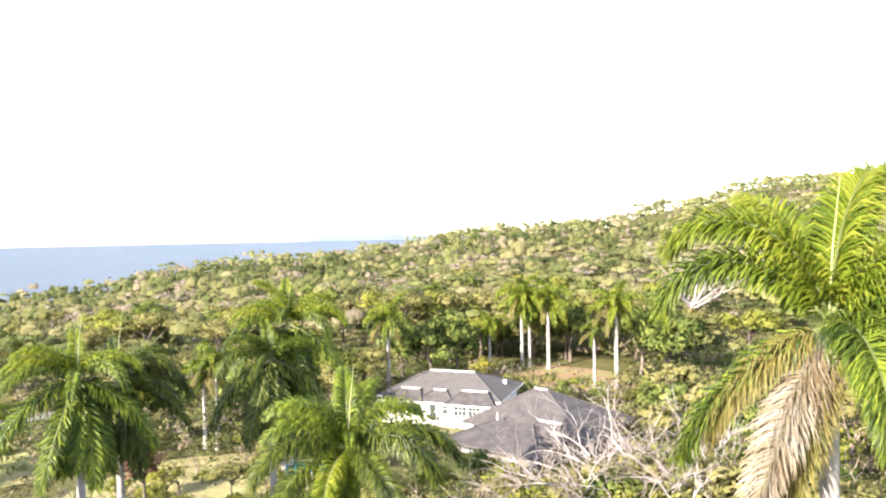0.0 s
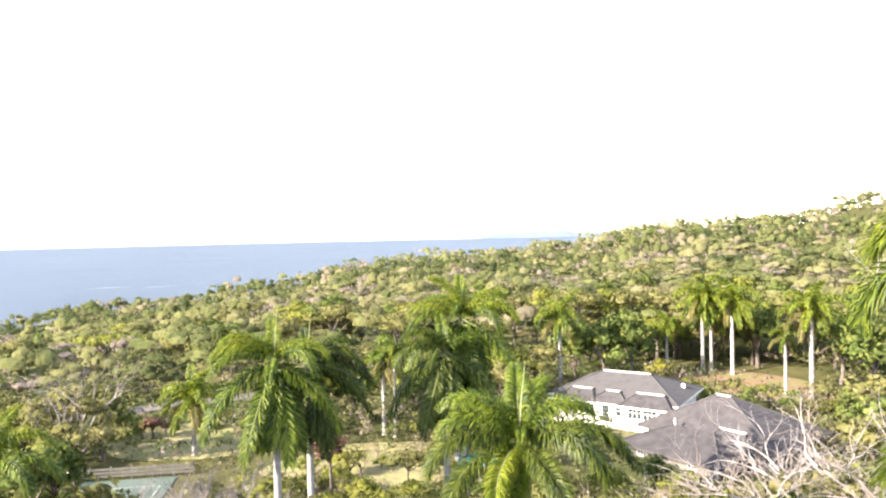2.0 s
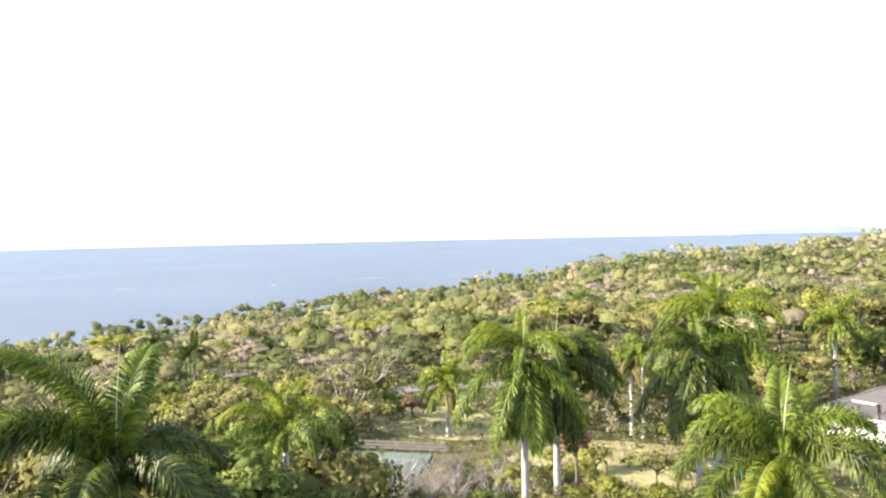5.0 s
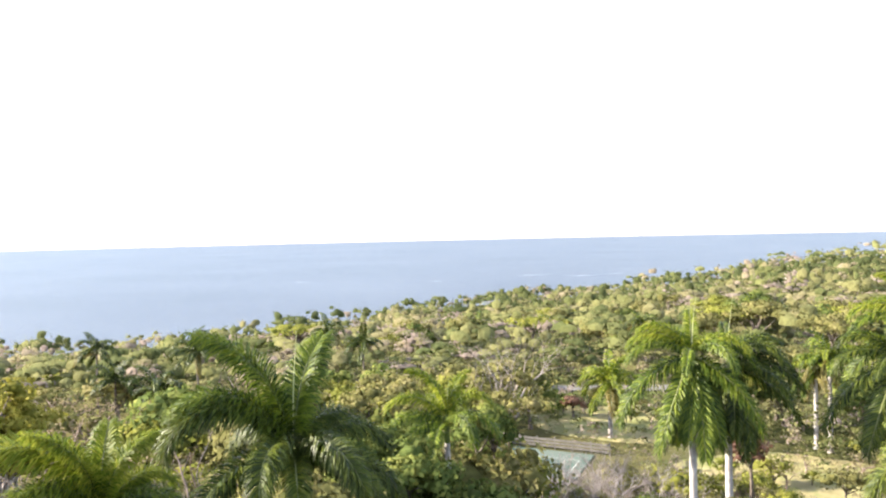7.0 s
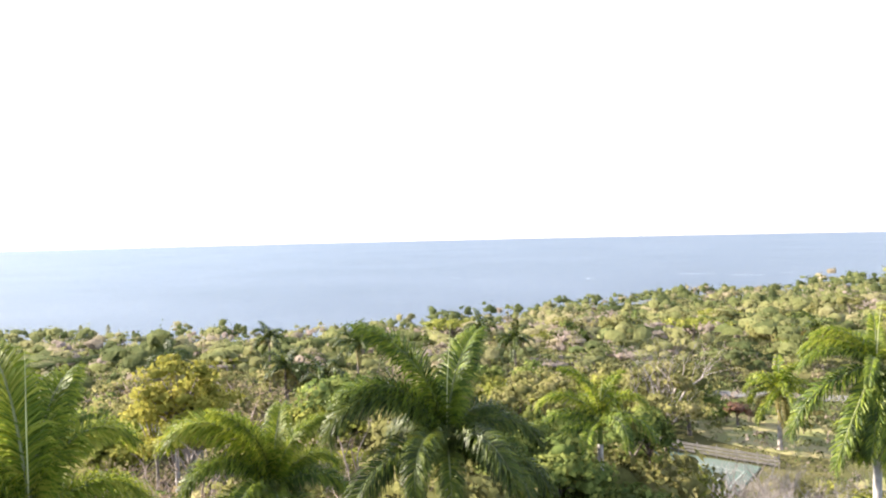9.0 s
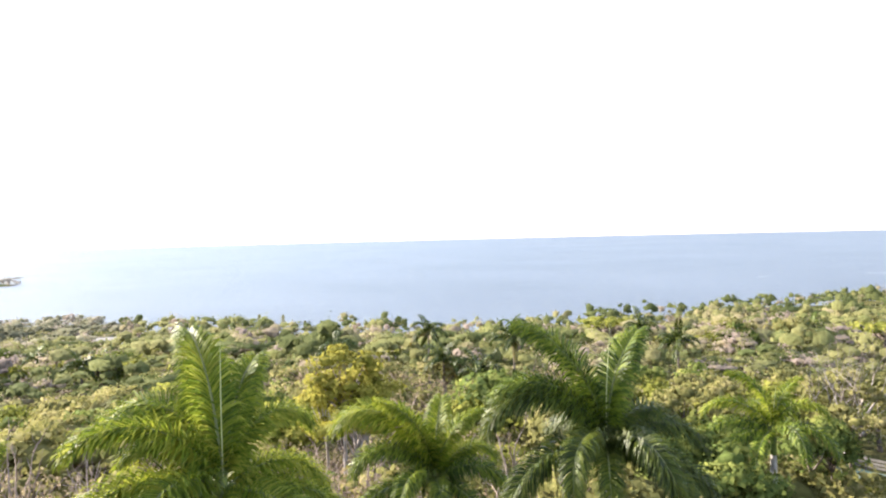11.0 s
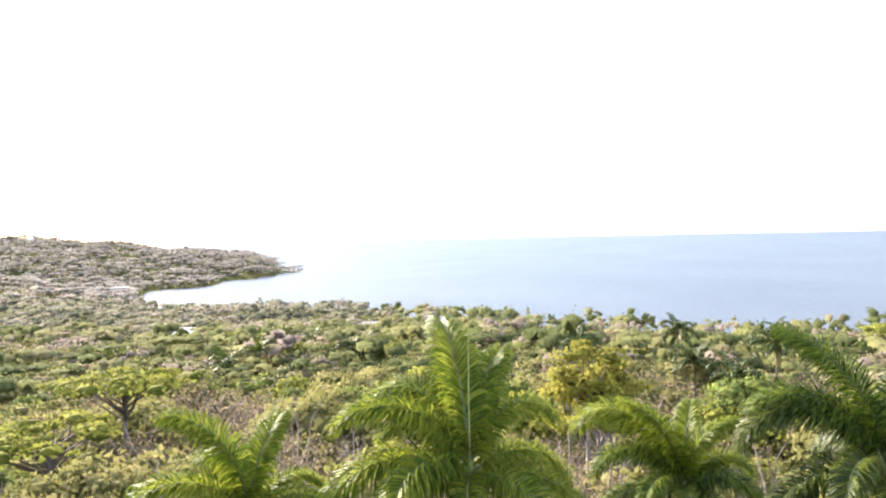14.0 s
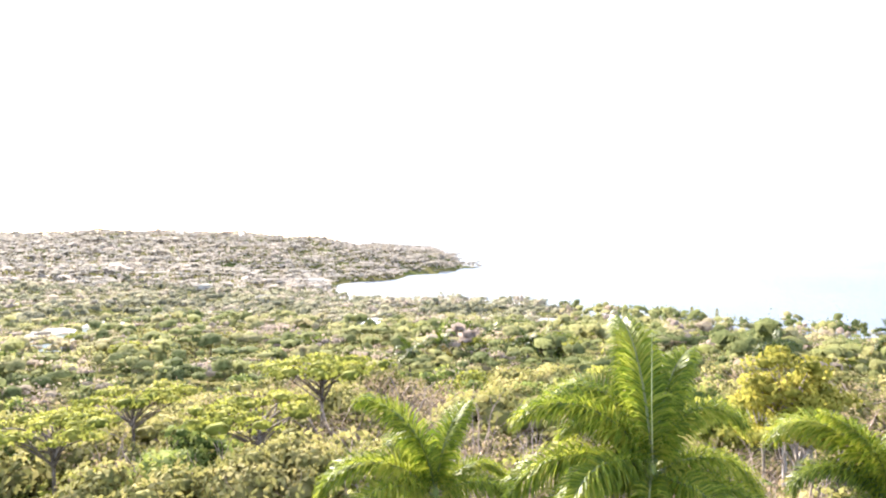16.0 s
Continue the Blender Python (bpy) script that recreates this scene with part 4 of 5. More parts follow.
def far_woods(name, r0, r1, count, blades, blade, crown_r, crown_h, seed, label, shift=0.0, category="woods", avoid=False, cores=True, mat="woods", sector=(-36, 140), lumps=5, calm=1.1, sit=0.72):
    """Woods too many to count, all in one mesh: every tree a crown of lumpy leaf masses under loose leaf clumps, domed, flat or thin and dry.
    calm: how evenly the leaves face the sky; sit: height of the crown's middle in crown heights;
    shift: towards dry (+) or green (-), one value or from near to far."""
    rng = np.random.default_rng(seed)
    az = rng.uniform(*sector, count)
    r = np.sqrt(rng.uniform(r0 ** 2, r1 ** 2, count))
    base = []
    for a, q in zip(az, r):
        x, y = spot(a, q)
        z = ground_z(x, y)
        if z < 1.2 or (avoid and any((x - cx) ** 2 + (y - cy) ** 2 < cr * cr for cx, cy, cr in KEEP_OPEN)):
            continue
        base.append((x, y, z))
    base = np.array(base)
    n = len(base)
    patch = np.array([noise.noise(Vector((x * 0.011, y * 0.011, seed))) + 0.6 * noise.noise(Vector((x * 0.035, y * 0.035, seed + 9))) for x, y, z in base])
    tint = rng.choice([0.08, 0.3, 0.45, 0.62, 0.95], n, p=[0.2, 0.27, 0.23, 0.14, 0.16])
    near, far = shift if isinstance(shift, tuple) else (shift, shift)
    tint = np.clip(tint + 0.45 * patch + rng.normal(0, 0.06, n) + np.interp(np.hypot(base[:, 0], base[:, 1]), (r0, r1 * 0.85), (near, far)), 0, 1)
    flat = rng.choice([1.0, 0.75, 0.45], n, p=[0.4, 0.35, 0.25])
    size = 0.55 + 0.95 * rng.uniform(0, 1, n) ** 1.8
    scale = np.stack([crown_r * size * (1.35 - 0.35 * flat), crown_r * size * (1.35 - 0.35 * flat), crown_h * 0.5 * size * flat], 1)
    mid = base + np.stack([np.zeros(n), np.zeros(n), crown_h * sit * size], 1)
    lobes = rng.normal(0, 1, (n, lumps, 3))
    lobes /= np.linalg.norm(lobes, axis=2)[:, :, None]
    lobes[:, :, 2] = np.abs(lobes[:, :, 2]) * 0.75
    lobes *= rng.uniform(0.35, 1.0, (n, lumps, 1))
    swell = rng.uniform(0.24, 0.52, (n, lumps))
    centre = lobes * scale[:, None, :] + mid[:, None, :]
    own = np.repeat(np.arange(n), blades)
    which = rng.integers(0, lumps, n * blades)
    d = rng.normal(0, 1, (n * blades, 3))
    d[:, 2] = np.abs(d[:, 2]) * 1.1 - 0.15
    d /= np.linalg.norm(d, axis=1)[:, None]
    pts = centre[own, which] + d * (swell[own, which] * rng.uniform(0.6, 1.4, n * blades))[:, None] * scale[own]
    v, f = cards(rng, pts, d, blade * rng.uniform(0.5, 1.25, n * blades), 0.6, 0.5)
    normals = np.repeat(0.7 * d + 0.8 * lobes[own, which] + np.array([0, 0, calm]), 4, axis=0)
    tints = np.repeat(tint[own], 4)
    faces = f.tolist()
    if cores:
        sv, sf = half_shell()
        full = np.where(tint > 0.86, 0.45, 0.66)[:, None] * swell          # dry crowns are thinner
        c = rng.uniform(0, math.tau, (n, lumps))
        turned = np.stack([sv[:, 0] * np.cos(c)[..., None] - sv[:, 1] * np.sin(c)[..., None], sv[:, 0] * np.sin(c)[..., None] + sv[:, 1] * np.cos(c)[..., None],
                           np.broadcast_to(sv[:, 2], (n, lumps, len(sv)))], -1)
        bv = turned * rng.uniform(0.78, 1.2, (n, lumps, len(sv), 1)) * (full[:, :, None, None] * scale[:, None, None, :]) + centre[:, :, None, :]
        bf = sf[None] + (np.arange(n * lumps) * len(sv))[:, None, None] + len(v)
        v = np.concatenate([v, bv.reshape(-1, 3)])
        faces += bf.reshape(-1, 3).tolist()
        normals = np.concatenate([normals, (0.7 * turned + 0.8 * lobes[:, :, None, :] + np.array([0, 0, calm])).reshape(-1, 3)])
        tints = np.concatenate([tints, np.repeat(tint, lumps * len(sv))])
    me = mesh(name, v, faces, M[mat], True)
    soften(me, normals)
    me.attributes.new("tint", "FLOAT", "POINT").data.foreach_set("value", tints.astype(np.float32))
    tagged(new(name, me), label, category, kind="stuff")


KEEP_OPEN = [(-1, 94, 9.5), (10, 81, 10), (6, 74, 7), (-45, 53, 10.5), (-41, 47, 9), (-50, 60, 5), (-50, 74, 5.5), (-22, 66, 4), (19, 113, 11), (26, 105, 8), (10, 118, 7), (*spot(10.6, 74), 4), (*spot(10.5, 68), 4)] + [(*spot(az, r), 5.5) for az in (29, 32, 35, 38) for r in (106, 113)]
for az, r in ((111.0, 300), (97.0, 330), (93.5, 350), (131.0, 300), (134.5, 250), (119.5, 520), (124.0, 640), (20.4, 480)):
    for q, gap in ((r, 9), (r - 11, 9), (r - 22, 9), (r - 34, 8)):
        KEEP_OPEN.append((*spot(az, q), gap))
far_woods("undergrowth", 36, 122, 5200, 15, 0.34, 1.0, 1.4, 2, "low olive and dry scrub and weeds between the trees", 0.12, "undergrowth", True, False)
far_woods("weeds", 46, 100, 2400, 9, 0.22, 0.7, 0.55, 12, "low tufts of weeds and grass on the dry lawns", 0.2, "weeds", True, False, "woods", (-4, 50), 2)
far_woods("thicket", 78, 128, 1500, 40, 0.42, 1.9, 4.0, 6, "dense green shrubs under the trees", 0.08, "undergrowth", True, False, "woods", (-30, 60))
far_woods("slope_edge", 104, 130, 330, 70, 0.5, 3.4, 5.0, 23, "shrubs and low trees at the upper edge of the slope woods", 0.0, "woods", True, True, "woods", (28, 140), 5)
far_woods("slope_woods", 126, 310, 2400, 70, 0.66, 4.6, 7.0, 3, "mixed green and dry trees covering the middle slope", 0.1, "woods", True, True, "woods", (-36, 140), 6)
far_woods("slope_brush", 118, 310, 3600, 14, 0.7, 3.2, 3.4, 9, "dense brush filling the gaps of the slope woods", 0.15, "undergrowth", True, False, "woods", (-36, 140), 2)
far_woods("coast_woods", 300, 640, 3200, 36, 1.1, 5.4, 12.5, 4, "mixed woods running down to the shore", (0.12, -0.2), "woods", True, True, "woods", (-36, 96), 5, 1.1, 0.36)
far_woods("coast_brush", 300, 640, 4200, 11, 1.2, 5.0, 4.4, 10, "dense brush filling the gaps of the coast woods", (0.15, -0.15), "undergrowth", True, False, "woods", (-36, 140), 2, 1.1, 0.45)
far_woods("bay_woods", 300, 640, 1700, 34, 1.1, 5.4, 8.5, 8, "green woods round the bay, greyed in colour as through haze", 0.0, "woods", True, True, "woods_haze_grey", (96, 140), 5, 1.3, 0.4)
far_woods("hill_woods", 620, 1700, 5400, 14, 2.2, 8.5, 14.5, 5, "far woods on the hills above the coast", 0.0, "woods", False, True, "woods_hill", (-36, 32), 3, 1.1, 0.5)
# headland growth gets its pale grey from haze laid into the colour
far_woods("headland_brush", 620, 1700, 9000, 5, 4.0, 12.0, 3.5, 17, "low growth under the trees of the headland, coloured pale as through haze", 0.0, "undergrowth", False, False, "woods_haze_pale", (96, 140), 2, 2.5, 0.4)
far_woods("headland_woods", 620, 1700, 5600, 10, 2.4, 13.0, 8.0, 7, "woods on the headland across the bay, coloured pale as through haze", 0.0, "woods", False, True, "woods_haze_pale", (96, 140), 3, 2.2, 0.45)


# ---- the tennis court and the lawn ----
def sheet(name, pts, mat, lift, label, category, thick=0.06):
    """A thin flat slab that lies on the ground."""
    soup = Soup()
    n = len(pts)
    v = [(x, y, z + lift) for x, y, z in pts] + [(x, y, z + lift - thick) for x, y, z in pts]
    soup.add(v, [tuple(range(n)), tuple(range(2 * n - 1, n - 1, -1))] + [(i, i + n, (i + 1) % n + n, (i + 1) % n) for i in range(n)])
    return tagged(new(name, soup.done(name, [M[mat]])), label, category, kind="structure")


CU, CV = Vector((0.93, 0.37, 0)), Vector((0.37, -0.93, 0))
COURT = Vector((-50.4, 59.4, 36.02))      # middle of the far edge


def on_court(u, v, lift=0.0):
    p = COURT + CU * u + CV * v
    return p.x, p.y, p.z + lift


sheet("pavement_court", [on_court(-7, 0), on_court(7.5, 0), on_court(7.5, 32), on_court(-7, 32)], "court", 0.05, "worn green tennis court surface with white lines", "tennis court", 0.6)


def court_line(u0, v0, u1, v1):
    s = Soup()
    w = 0.04
    s.add([on_court(u0 - w, v0 - w, 0.056), on_court(u1 + w, v0 - w, 0.056), on_court(u1 + w, v1 + w, 0.056), on_court(u0 - w, v1 + w, 0.056)], [(0, 1, 2, 3)])
    tagged(new("trim_court_line", s.done("court_line", [M["court_line"]])), "white painted line on the tennis court", "court line", kind="structure")


for u0, v0, u1, v1 in [(-4.5, 2.4, 6.5, 2.4), (-4.5, 2.4, -4.5, 26), (6.5, 2.4, 6.5, 26), (-3.1, 2.4, -3.1, 26), (5.1, 2.4, 5.1, 26), (-3.1, 7.9, 5.1, 7.9), (1.0, 7.9, 1.0, 20.7)]:
    court_line(u0, v0, u1, v1)


def tennis_net():
    x, y, z = on_court(1.0, 14.3)
    ob = thing("tennis_net", x, y, z + 0.06, "dark tennis net with white top band across the court", "net", rz=math.degrees(math.atan2(CU.y, CU.x)))
    for sx in (-6.2, 6.2):
        s = Soup()
        s.tube([(sx, 0, 0), (sx, 0, 1.07)], [0.05, 0.05], 8, cap=True)
        part("post", s.done("post", [M["metal"]], True), ob)
    s = Soup()
    s.box(-6.2, -0.03, 0.93, 6.2, 0.03, 1.02)
    part("band", s.done("band", [M["white_paint"]]), ob, "white canvas band")
    s = Soup()
    for i in range(62):
        x0 = -6.2 + i * 0.2
        s.box(x0, -0.008, 0.05, x0 + 0.03, 0.008, 0.93)
    for j in range(5):
        s.box(-6.2, -0.008, 0.1 + 0.18 * j, 6.2, 0.008, 0.13 + 0.18 * j)
    part("mesh_net", s.done("mesh_net", [M["dark"]]), ob)


tennis_net()


def lawn(name, outline, mat, label):
    """Open grass, draped over the ground as a grid inside an ellipse."""
    cx, cy, a, b, turn = outline
    verts, faces = [], []
    rings, seg = 7, 36
    verts.append((cx, cy, ground_z(cx, cy) + 0.07))
    for i in range(1, rings + 1):
        for j in range(seg):
            t = 2 * math.pi * j / seg
            k = i / rings * (1 + 0.16 * noise.noise(Vector((math.cos(t) * 1.7 + cx, math.sin(t) * 1.7, cy))))
            px, py = a * k * math.cos(t), b * k * math.sin(t)
            x = cx + px * math.cos(turn) - py * math.sin(turn)
            y = cy + px * math.sin(turn) + py * math.cos(turn)
            verts.append((x, y, ground_z(x, y) + (0.07 if i < rings else -0.05)))
    for j in range(seg):
        faces.append((0, 1 + j, 1 + (j + 1) % seg))
    for i in range(rings - 1):
        for j in range(seg):
            p, q = 1 + i * seg + j, 1 + i * seg + (j + 1) % seg
            faces.append((p, p + seg, q + seg, q))
    tagged(new(name, mesh(name, verts, faces, M[mat], True)), label, "lawn", kind="structure")


lawn("ground_lawn_court", (-49, 76, 13, 9, 0.3), "dry_grass", "dry mown lawn with bare patches behind the court")
lawn("ground_lawn_middle", (-22, 68, 15, 11, 0.2), "dry_grass", "dry yellow grass with scattered weeds")
lawn("ground_lawn_house", (-9, 90, 16, 11, 0.1), "dry_grass", "green and yellow lawn round the house")
lawn("ground_clearing", (19, 113, 13, 8, -0.6), "red_dirt", "bare pale earth under tall palms")


def road_strip(az0, az1, r0, r1):
    """A grey lane along the slope, draped over the ground."""
    v, f = [], []
    n = 20
    for i in range(n + 1):
        az = az0 + (az1 - az0) * i / n
        for r in (r0, (r0 + r1) / 2, r1):
            x, y = spot(az, r)
            v.append((x, y, ground_z(x, y) + 0.12))
    for i in range(n):
        for k in (0, 1):
            a = i * 3 + k
            f.append((a, a + 1, a + 4, a + 3))
    tagged(new("road", mesh("road", v, f, M["asphalt"], True)), "narrow worn grey asphalt lane behind the lawn", "road", kind="structure")


road_strip(26, 42, 110.5, 115.5)


def court_fence(u0, u1, n):
    x, y, z = on_court((u0 + u1) / 2, -0.8)
    ob = thing("fence", x, y, z + 0.0, "weathered grey wooden fence along the end of the court", "fence", rz=math.degrees(math.atan2(CU.y, CU.x)))
    half = (u1 - u0) / 2
    for i in range(n + 1):
        s = Soup()
        px = -half + 2 * half * i / n
        s.box(px - 0.06, -0.06, -0.4, px + 0.06, 0.06, 1.25)
        part("post", s.done("post", [M["old_wood"]]), ob)
    for k in (0.15, 0.5, 0.85):
        s = Soup()
        s.box(-half - 0.1, -0.1, k, half + 0.1, -0.063, k + 0.24)
        part("rail", s.done("rail", [M["old_wood"]]), ob)


court_fence(-7.0, 9.0, 8)


def swimming_pool(az, r, w, d, rz):
    x, y = spot(az, r)
    ob = thing("swimming_pool", x, y, ground_z(x, y), "small turquoise swimming pool with pale rim among shrubs", "pool", rz=rz)
    s = Soup()
    e = 0.4
    for x0, y0, x1, y1 in ((-w / 2 - e, -d / 2 - e, w / 2 + e, -d / 2), (-w / 2 - e, d / 2, w / 2 + e, d / 2 + e), (-w / 2 - e, -d / 2, -w / 2, d / 2), (w / 2, -d / 2, w / 2 + e, d / 2)):
        s.box(x0, y0, -0.6, x1, y1, 0.22)
    part("rim", s.done("rim", [M["concrete"]]), ob, "pale concrete rim")
    s = Soup()
    s.box(-w / 2, -d / 2, -0.5, w / 2, d / 2, 0.1)
    part("water", s.done("water", [M["pool_water"]]), ob, "clear turquoise water")


swimming_pool(10.6, 74.0, 6.0, 4.0, 15)


# ---- the houses ----
def hip_roof(parent, u0, u1, v0, v1, ze, zr, r0, r1, rv, caps=True, name="roof", board="white_paint"):
    """Hipped shingle roof with eaves board: eaves rectangle at ze, ridge from r0 to r1 at zr, with courses stepping up."""
    rows = 14
    rings = []
    for i in range(rows + 1):
        k = i / rows
        for lift in ((0.0, 0.05) if i == 0 else (0.02, 0.05) if i < rows else (0.02,)):
            rings.append([(a + (c - a) * k, b + (rv - b) * k, ze + (zr - ze) * k + lift) for a, b, c in ((u0, v0, r0), (u1, v0, r1), (u1, v1, r1), (u0, v1, r0))])
    s = Soup()
    s.add([p for r in rings for p in r], [(i * 4 + a, i * 4 + (a + 1) % 4, i * 4 + 4 + (a + 1) % 4, i * 4 + 4 + a) for i in range(len(rings) - 1) for a in range(4)] + [(3, 2, 1, 0)])
    roof = part(name, s.done("roof", [M["shingle"]]), parent, "grey weathered shingle roof")
    if caps:
        c = Soup()
        c.box(r0 - 0.15, rv - 0.12, zr - 0.02, r1 + 0.15, rv + 0.12, zr + 0.13)
        part("ridge_cap", c.done("ridge_cap", [M["cap"]]), roof, "white ridge cap")
    for a, b in (((u0, v0), (r0, rv)), ((u1, v0), (r1, rv)), ((u0, v1), (r0, rv)), ((u1, v1), (r1, rv))):
        c = Soup()
        c.tube([(a[0], a[1], ze + 0.06), (b[0], b[1], zr + 0.06)], [0.09, 0.09], 5)
        part("hip_cap", c.done("hip_cap", [M["shingle"]]), roof)
    f = Soup()
    t = 0.04
    f.box(u0 - t, v0 - t, ze - 0.2, u1 + t, v0 + t, ze + 0.02)
    f.box(u0 - t, v1 - t, ze - 0.2, u1 + t, v1 + t, ze + 0.02)
    f.box(u0 - t, v0 + t, ze - 0.2, u0 + t, v1 - t, ze + 0.02)
    f.box(u1 - t, v0 + t, ze - 0.2, u1 + t, v1 - t, ze + 0.02)
    part("fascia", f.done("fascia", [M[board]]), roof, "eaves board")
    return roof


def wall_box(parent, u0, u1, v0, v1, z0, z1, openings=(), mat="white_paint", text="white painted masonry wall"):
    """Four outer walls 0.25 m thick; openings on the front as (u, width, sill, head)."""
    s = Soup()
    t = 0.25
    edges = sorted(openings)
    cur = u0
    for u, w, a, b in edges:
        s.box(cur, v0, z0, u - w / 2, v0 + t, z1)
        if a > z0:
            s.box(u - w / 2, v0, z0, u + w / 2, v0 + t, a)
        s.box(u - w / 2, v0, b, u + w / 2, v0 + t, z1)
        cur = u + w / 2
    s.box(cur, v0, z0, u1, v0 + t, z1)
    s.box(u0, v1 - t, z0, u1, v1, z1)
    s.box(u0, v0 + t, z0, u0 + t, v1 - t, z1)
    s.box(u1 - t, v0 + t, z0, u1, v1 - t, z1)
    wall = part("wall", s.done("wall", [M[mat]]), parent, text)
    for u, w, a, b in edges:
        door = a <= z0 + 0.1
        win = part("door" if door else "window", frame_mesh(w, b - a), parent, "", pose(u, v0 + 0.08, a))
        glazing_bars(win, w, b - a, 1 if w < 1.1 else 3)
        pn = Soup()
        pn.box(-w / 2 + 0.06, 0.02, 0.06, w / 2 - 0.06, 0.03, b - a - 0.06)
        part("pane", pn.done("pane", [M["glass"]]), win, "dark glass")
    return wall


def frame_mesh(w, h):
    """The outer frame of a window or door, one closed ring."""
    s = Soup()
    t = 0.06
    ring = [(-w / 2, 0), (w / 2, 0), (w / 2, h), (-w / 2, h)]
    hole = [(-w / 2 + t, t), (w / 2 - t, t), (w / 2 - t, h - t), (-w / 2 + t, h - t)]
    v = [(x, y, z) for y in (-0.02, 0.06) for x, z in ring + hole]
    f = []
    for k in range(4):
        q = (k + 1) % 4
        f += [(k, q, q + 4, k + 4), (k + 12, q + 12, q + 8, k + 8), (q, k, k + 8, q + 8), (k + 4, q + 4, q + 12, k + 12)]
    s.add(v, f)
    return s.done("frame", [M["white_paint"]])


def glazing_bars(parent, w, h, n):
    """Upright bars and one cross rail, each a piece of its own, inside the frame."""
    t = 0.06
    for i in range(1, n):
        x = -w / 2 + (w - t) * i / n
        s = Soup()
        s.box(x, -0.015, t, x + t, 0.018, h - t)
        part("mullion", s.done("mullion", [M["white_paint"]]), parent)
    s = Soup()
    s.box(-w / 2 + t, -0.01, h * 0.55, w / 2 - t, 0.014, h * 0.55 + 0.05)
    part("rail", s.done("rail", [M["white_paint"]]), parent)


def main_house():
    ob = thing("house", -0.9, 89.0, 36.5, "white bungalow with tiered grey shingle hip roofs on lawn", "house", "houses", rz=-19.5)
    z = 2.45
    hip_roof(ob, -8.2, 8.2, -0.6, 11.4, z + 0.2, 4.95, -3.0, 3.0, 5.4)
    hip_roof(ob, -7.6, -1.6, -1.9, 3.4, z - 0.05, z + 1.05, -5.2, -2.9, 0.6, name="wing_roof")
    hip_roof(ob, -2.6, 2.4, -1.7, 3.4, z - 0.05, z + 1.0, -0.9, 0.6, 0.7, name="wing_roof")
    hip_roof(ob, 1.4, 7.8, -2.2, 3.4, z - 0.05, z + 1.1, 3.0, 6.1, 0.5, name="wing_roof")
    wall_box(ob, -7.2, 1.9, -1.3, 10.6, -1.2, z - 0.05, [(-6.6, 0.6, 1.5, 2.2), (-5.0, 1.5, 0.8, 2.1), (-2.6, 1.4, 0.8, 2.1), (-0.4, 1.0, 0.0, 2.1), (1.2, 0.8, 0.9, 2.0)])
    wall_box(ob, 2.1, 7.4, -1.7, 10.6, -1.2, z - 0.05, [(3.3, 1.6, 0.9, 2.2), (5.1, 1.6, 0.9, 2.2), (6.7, 0.9, 0.9, 2.2)])
    c = Soup()
    c.box(6.5, 7.0, 2.7, 6.9, 7.4, 3.8)
    part("chimney", c.done("chimney", [M["white_paint"]]), ob)


def second_house():
    ob = thing("house", 10.6, 81.0, 35.8, "low house with broad grey shingle roofs behind bare trees", "house", "houses", rz=-38)
    hip_roof(ob, -7.5, 8.5, -4.6, 7.5, 2.2, 5.9, -0.6, 0.8, 0.4, board="shingle")
    hip_roof(ob, -7.0, 5.5, -9.5, -1.0, 1.3, 3.2, -2.5, 2.0, -4.8, False, name="wing_roof", board="shingle")
    hip_roof(ob, 0.5, 6.0, -6.0, -1.0, 2.0, 3.4, 2.0, 4.6, -3.4, name="wing_roof", board="shingle")
    s = Soup()
    s.tube([(-2.5, -4.8, 3.1), (-2.5, -4.8, 3.45), (-2.5, -4.8, 3.6), (-2.5, -4.8, 4.0)], [0.16, 0.1, 0.14, 0.02], 8)
    part("finial", s.done("finial", [M["cap"]], True), ob, "small white roof finial")
    wall_box(ob, -6.6, 7.6, -3.8, 6.6, -0.4, 2.2, [(-4, 1.4, 0.8, 2.0), (0, 1.4, 0.8, 2.0), (4, 1.4, 0.8, 2.0)], "old_wood", "weathered grey board wall")
    wall_box(ob, -6.2, 4.8, -8.7, -4.1, -0.4, 1.25, [(-4, 1.2, 0.3, 1.1), (2, 1.2, 0.3, 1.1)], "old_wood", "weathered grey board wall")


def small_house(az, r, w, d, h, rise, rz, label, roof_mat="shingle", wall_mat="white_paint"):
    x, y = spot(az, r)
    ob = thing("small_house", x, y, ground_z(x, y), label, "house", "far houses", rz=rz)
    wall_box(ob, -w / 2, w / 2, -d / 2, d / 2, -1.0, h, [(-w * 0.25, 1.4, 0.9, 2.1), (w * 0.2, 1.4, 0.9, 2.1)], wall_mat, "painted masonry wall")
    s = Soup()
    e = 0.5
    s.add([(-w / 2 - e, -d / 2 - e, h), (w / 2 + e, -d / 2 - e, h), (w / 2 + e, d / 2 + e, h), (-w / 2 - e, d / 2 + e, h), (-w / 4, 0, h + rise), (w / 4, 0, h + rise)],
          [(0, 1, 5, 4), (1, 2, 5), (2, 3, 4, 5), (3, 0, 4), (3, 2, 1, 0)])
    part("roof", s.done("roof", [M[roof_mat]]), ob)


main_house()
second_house()


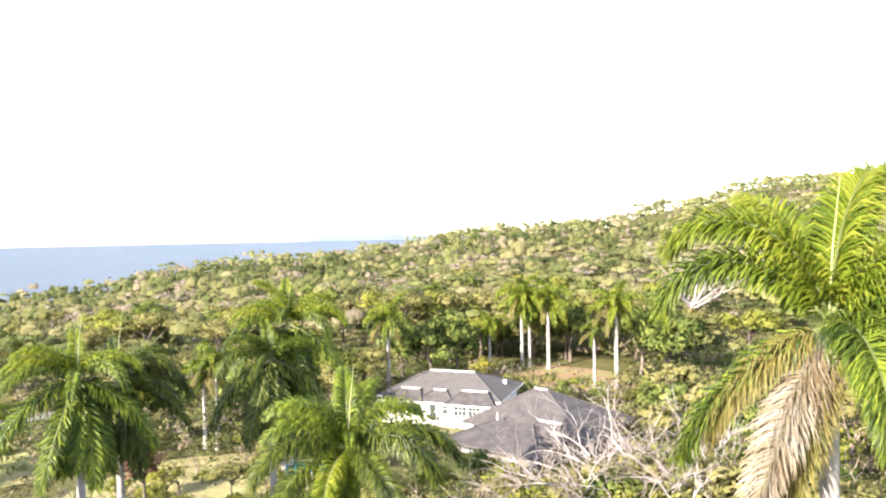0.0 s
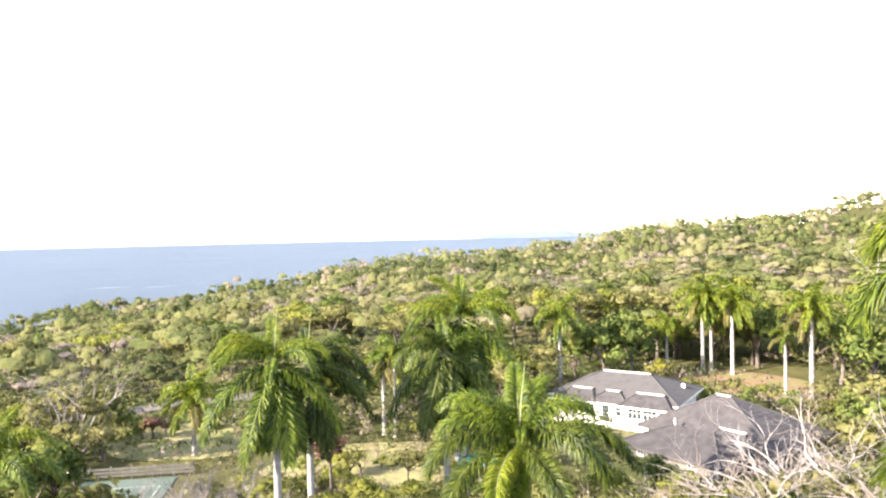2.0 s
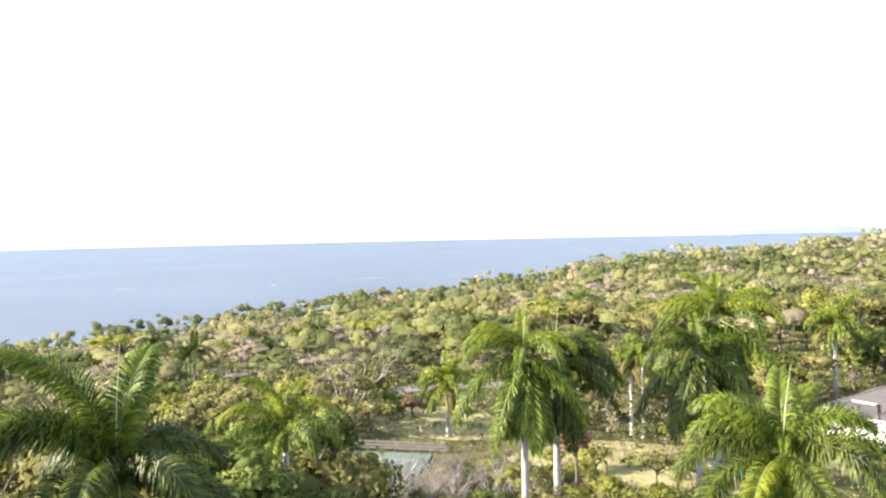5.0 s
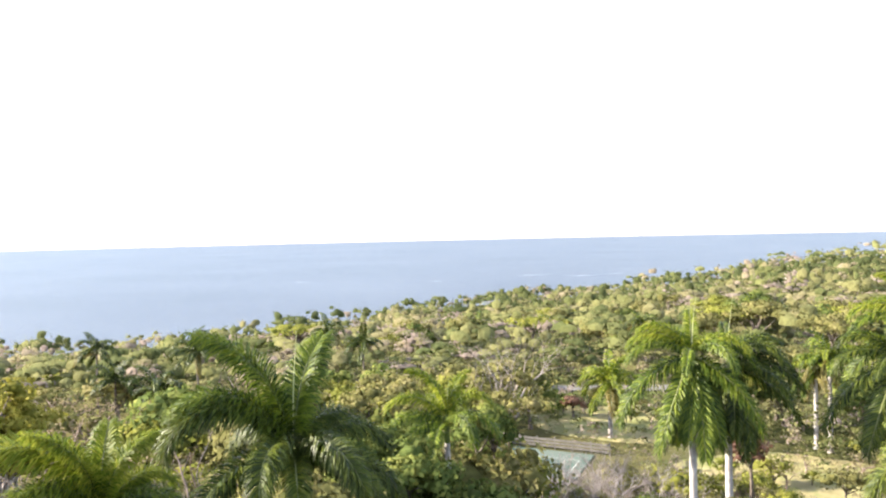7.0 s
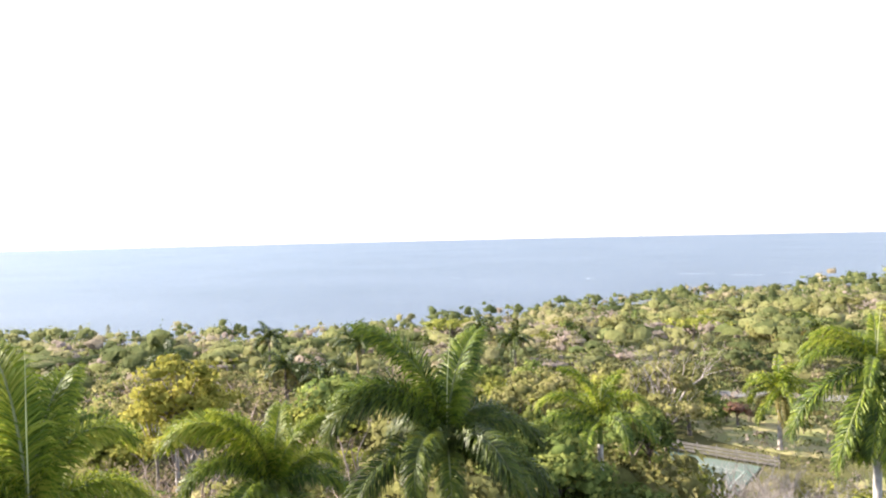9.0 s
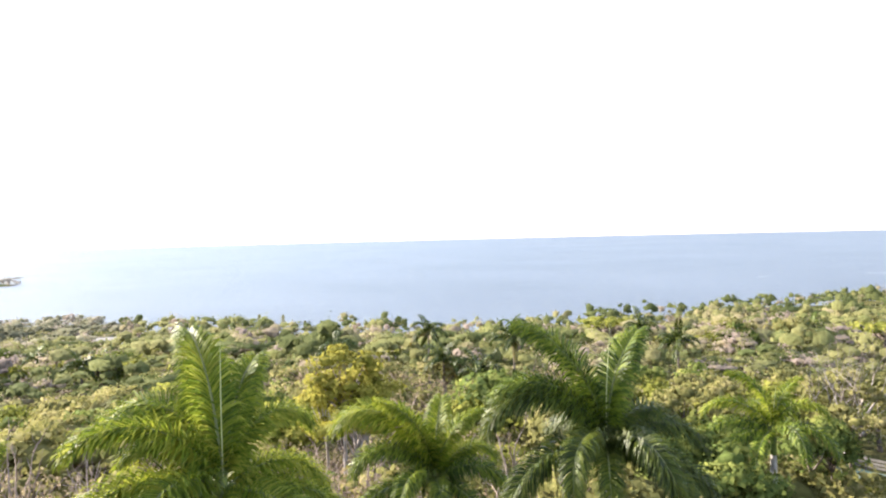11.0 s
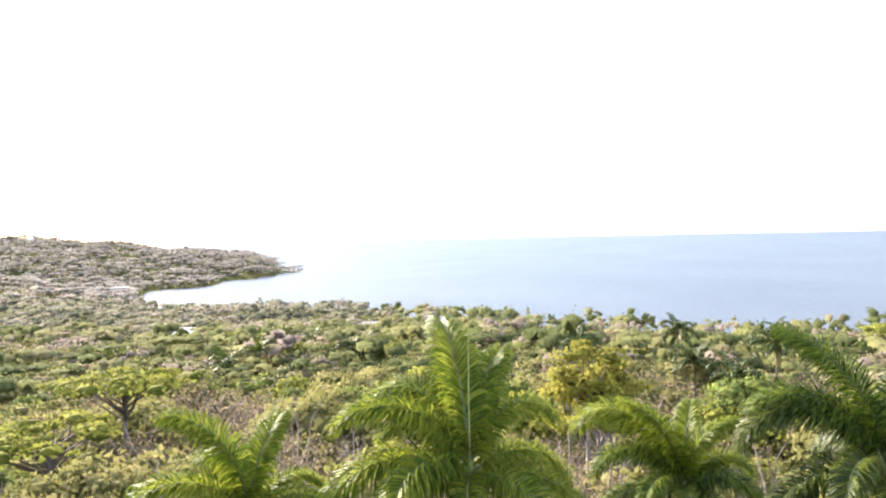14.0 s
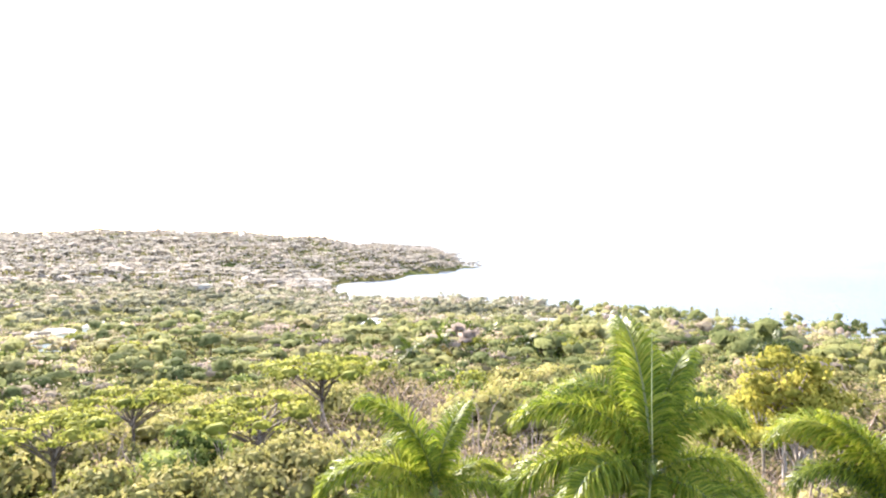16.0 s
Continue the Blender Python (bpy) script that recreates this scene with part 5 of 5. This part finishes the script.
# houses scattered over the slopes
small_house(20.4, 480, 6, 5, 4.4, 0.5, 25, "small white flat-roofed house among trees", "white_paint")
small_house(111.0, 300, 10, 8, 6.0, 2.2, 100, "white house with a pale hip roof among trees", "white_paint")
small_house(97.0, 330, 16, 8, 4.0, 1.6, 95, "long low house with a pale roof near the shore", "concrete")
small_house(93.5, 350, 12, 8, 4.0, 1.4, 90, "low house with a pale roof near the shore", "concrete")
small_house(131.0, 300, 14, 9, 5.0, 1.5, 120, "house with a light grey roof among dense trees", "concrete")
small_house(134.5, 250, 12, 8, 5.5, 1.4, 125, "house with a light grey roof among dense trees", "concrete")
small_house(119.5, 520, 13, 8, 5.0, 1.6, 110, "pale house on the far wooded slope", "shingle", "concrete")
small_house(124.0, 640, 14, 9, 5.5, 1.5, 115, "pale house on the far wooded slope", "shingle", "concrete")
small_house(115.5, 800, 20, 10, 7.0, 1.5, 110, "pale house above the bay", "concrete", "concrete")
for i, (az, r) in enumerate([(-14.6, 960), (-15.6, 1010), (-16.4, 980), (-17.6, 1010), (-18.6, 990), (-13.2, 930), (121.0, 1250), (125.5, 1280)]):
    small_house(az, r, 8 + i % 3 * 2, 7, 8.0, 1.4, az, "white villa on the crest of the wooded hill", "white_paint")


def hut():
    small_house(52.8, 114, 5, 4, 2.3, 1.0, 60, "hut with a grey roof among bushes", "shingle")


hut()


def far_coast():
    """The coast across the sea, its haze put into the colour, so far off that it does not shift."""
    v, f = [], []
    n = 60
    for i in range(n + 1):
        az = -4 + 15.5 * i / n
        x, y = spot(az, 4700)
        h = 44 * min(1.0, 3.5 * math.sin(math.pi * i / n)) + 20 * max(0, noise.noise(Vector((i * 0.16, 0.5, 0))) + 0.35) * math.sin(math.pi * i / n)
        x2, y2 = spot(az, 4850)
        v += [(x, y, -2), (x2, y2, h)]
    for i in range(n):
        f.append((2 * i, 2 * i + 2, 2 * i + 3, 2 * i + 1))
    tagged(new("backdrop_coast", mesh("backdrop_coast", v, f, M["haze_coast"], True)), "pale coast on the far side of the sea, haze in its colour", "coast", kind="structure")


far_coast()


def conifer(az, r, h, label):
    x, y = spot(az, r)
    ob = thing("conifer", x, y, ground_z(x, y), label, "tree", "conifers")
    s = Soup()
    s.tube([(0, 0, -0.5), (0, 0, h * 0.5), (0, 0, h)], [0.3, 0.2, 0.03], 6)
    part("trunk", s.done("trunk", [M["bark"]], True), ob)
    rng = np.random.default_rng(int(az * 10) + 900)
    n = 700
    k = rng.uniform(0.12, 1, n)
    t = rng.uniform(0, 2 * math.pi, n)
    rad = np.sin(math.pi * np.clip(k, 0.02, 0.98)) ** 0.6 * h * 0.15 * rng.uniform(0.5, 1.4, n) + 0.2
    q = rng.uniform(0.3, 1, n) * rad
    pts = np.stack([np.cos(t) * q, np.sin(t) * q, k * h], 1)
    d = np.stack([np.cos(t), np.sin(t), np.full(n, 0.4)], 1)
    v, f = cards(rng, pts, d, 0.8, 0.3)
    part("crown", mesh("crown", v, f, M["leaf_olive"]), ob)


conifer(2.9, 480, 22, "tall slender conifer rising above the woods")
for az, r, h in [(88.5, 440, 9), (86.0, 450, 11), (84.2, 455, 12), (82.5, 450, 9)]:
    conifer(az, r, h * 1.15, "feathery casuarina standing near the shore")


def foam(az0, az1, r, width, seed):
    """A broken line of surf on the reef."""
    rng = random.Random(seed)
    s = Soup()
    n = 14
    top, bot = [], []
    for i in range(n + 1):
        k = i / n
        w = width * math.sin(math.pi * k) ** 0.5 * rng.uniform(0.3, 1.0)
        q = r + rng.uniform(-3, 3)
        a = az0 + (az1 - az0) * k
        top.append((*spot(a, q + w), 0.06))
        bot.append((*spot(a, q - w), 0.06))
    s.add(top + bot, [(i, i + 1, i + n + 2, i + n + 1) for i in range(n)])
    tagged(new("water_surf", s.done("surf", [M["foam"]])), "white line of surf breaking on the reef", "surf", kind="structure")


foam(40.6, 37.6, 985, 2.2, 1)
foam(36.8, 34.2, 960, 2.0, 2)
foam(47.5, 46.6, 900, 1.6, 3)
foam(33.3, 32.2, 1000, 1.8, 4)
foam(58.3, 57.2, 950, 1.6, 5)
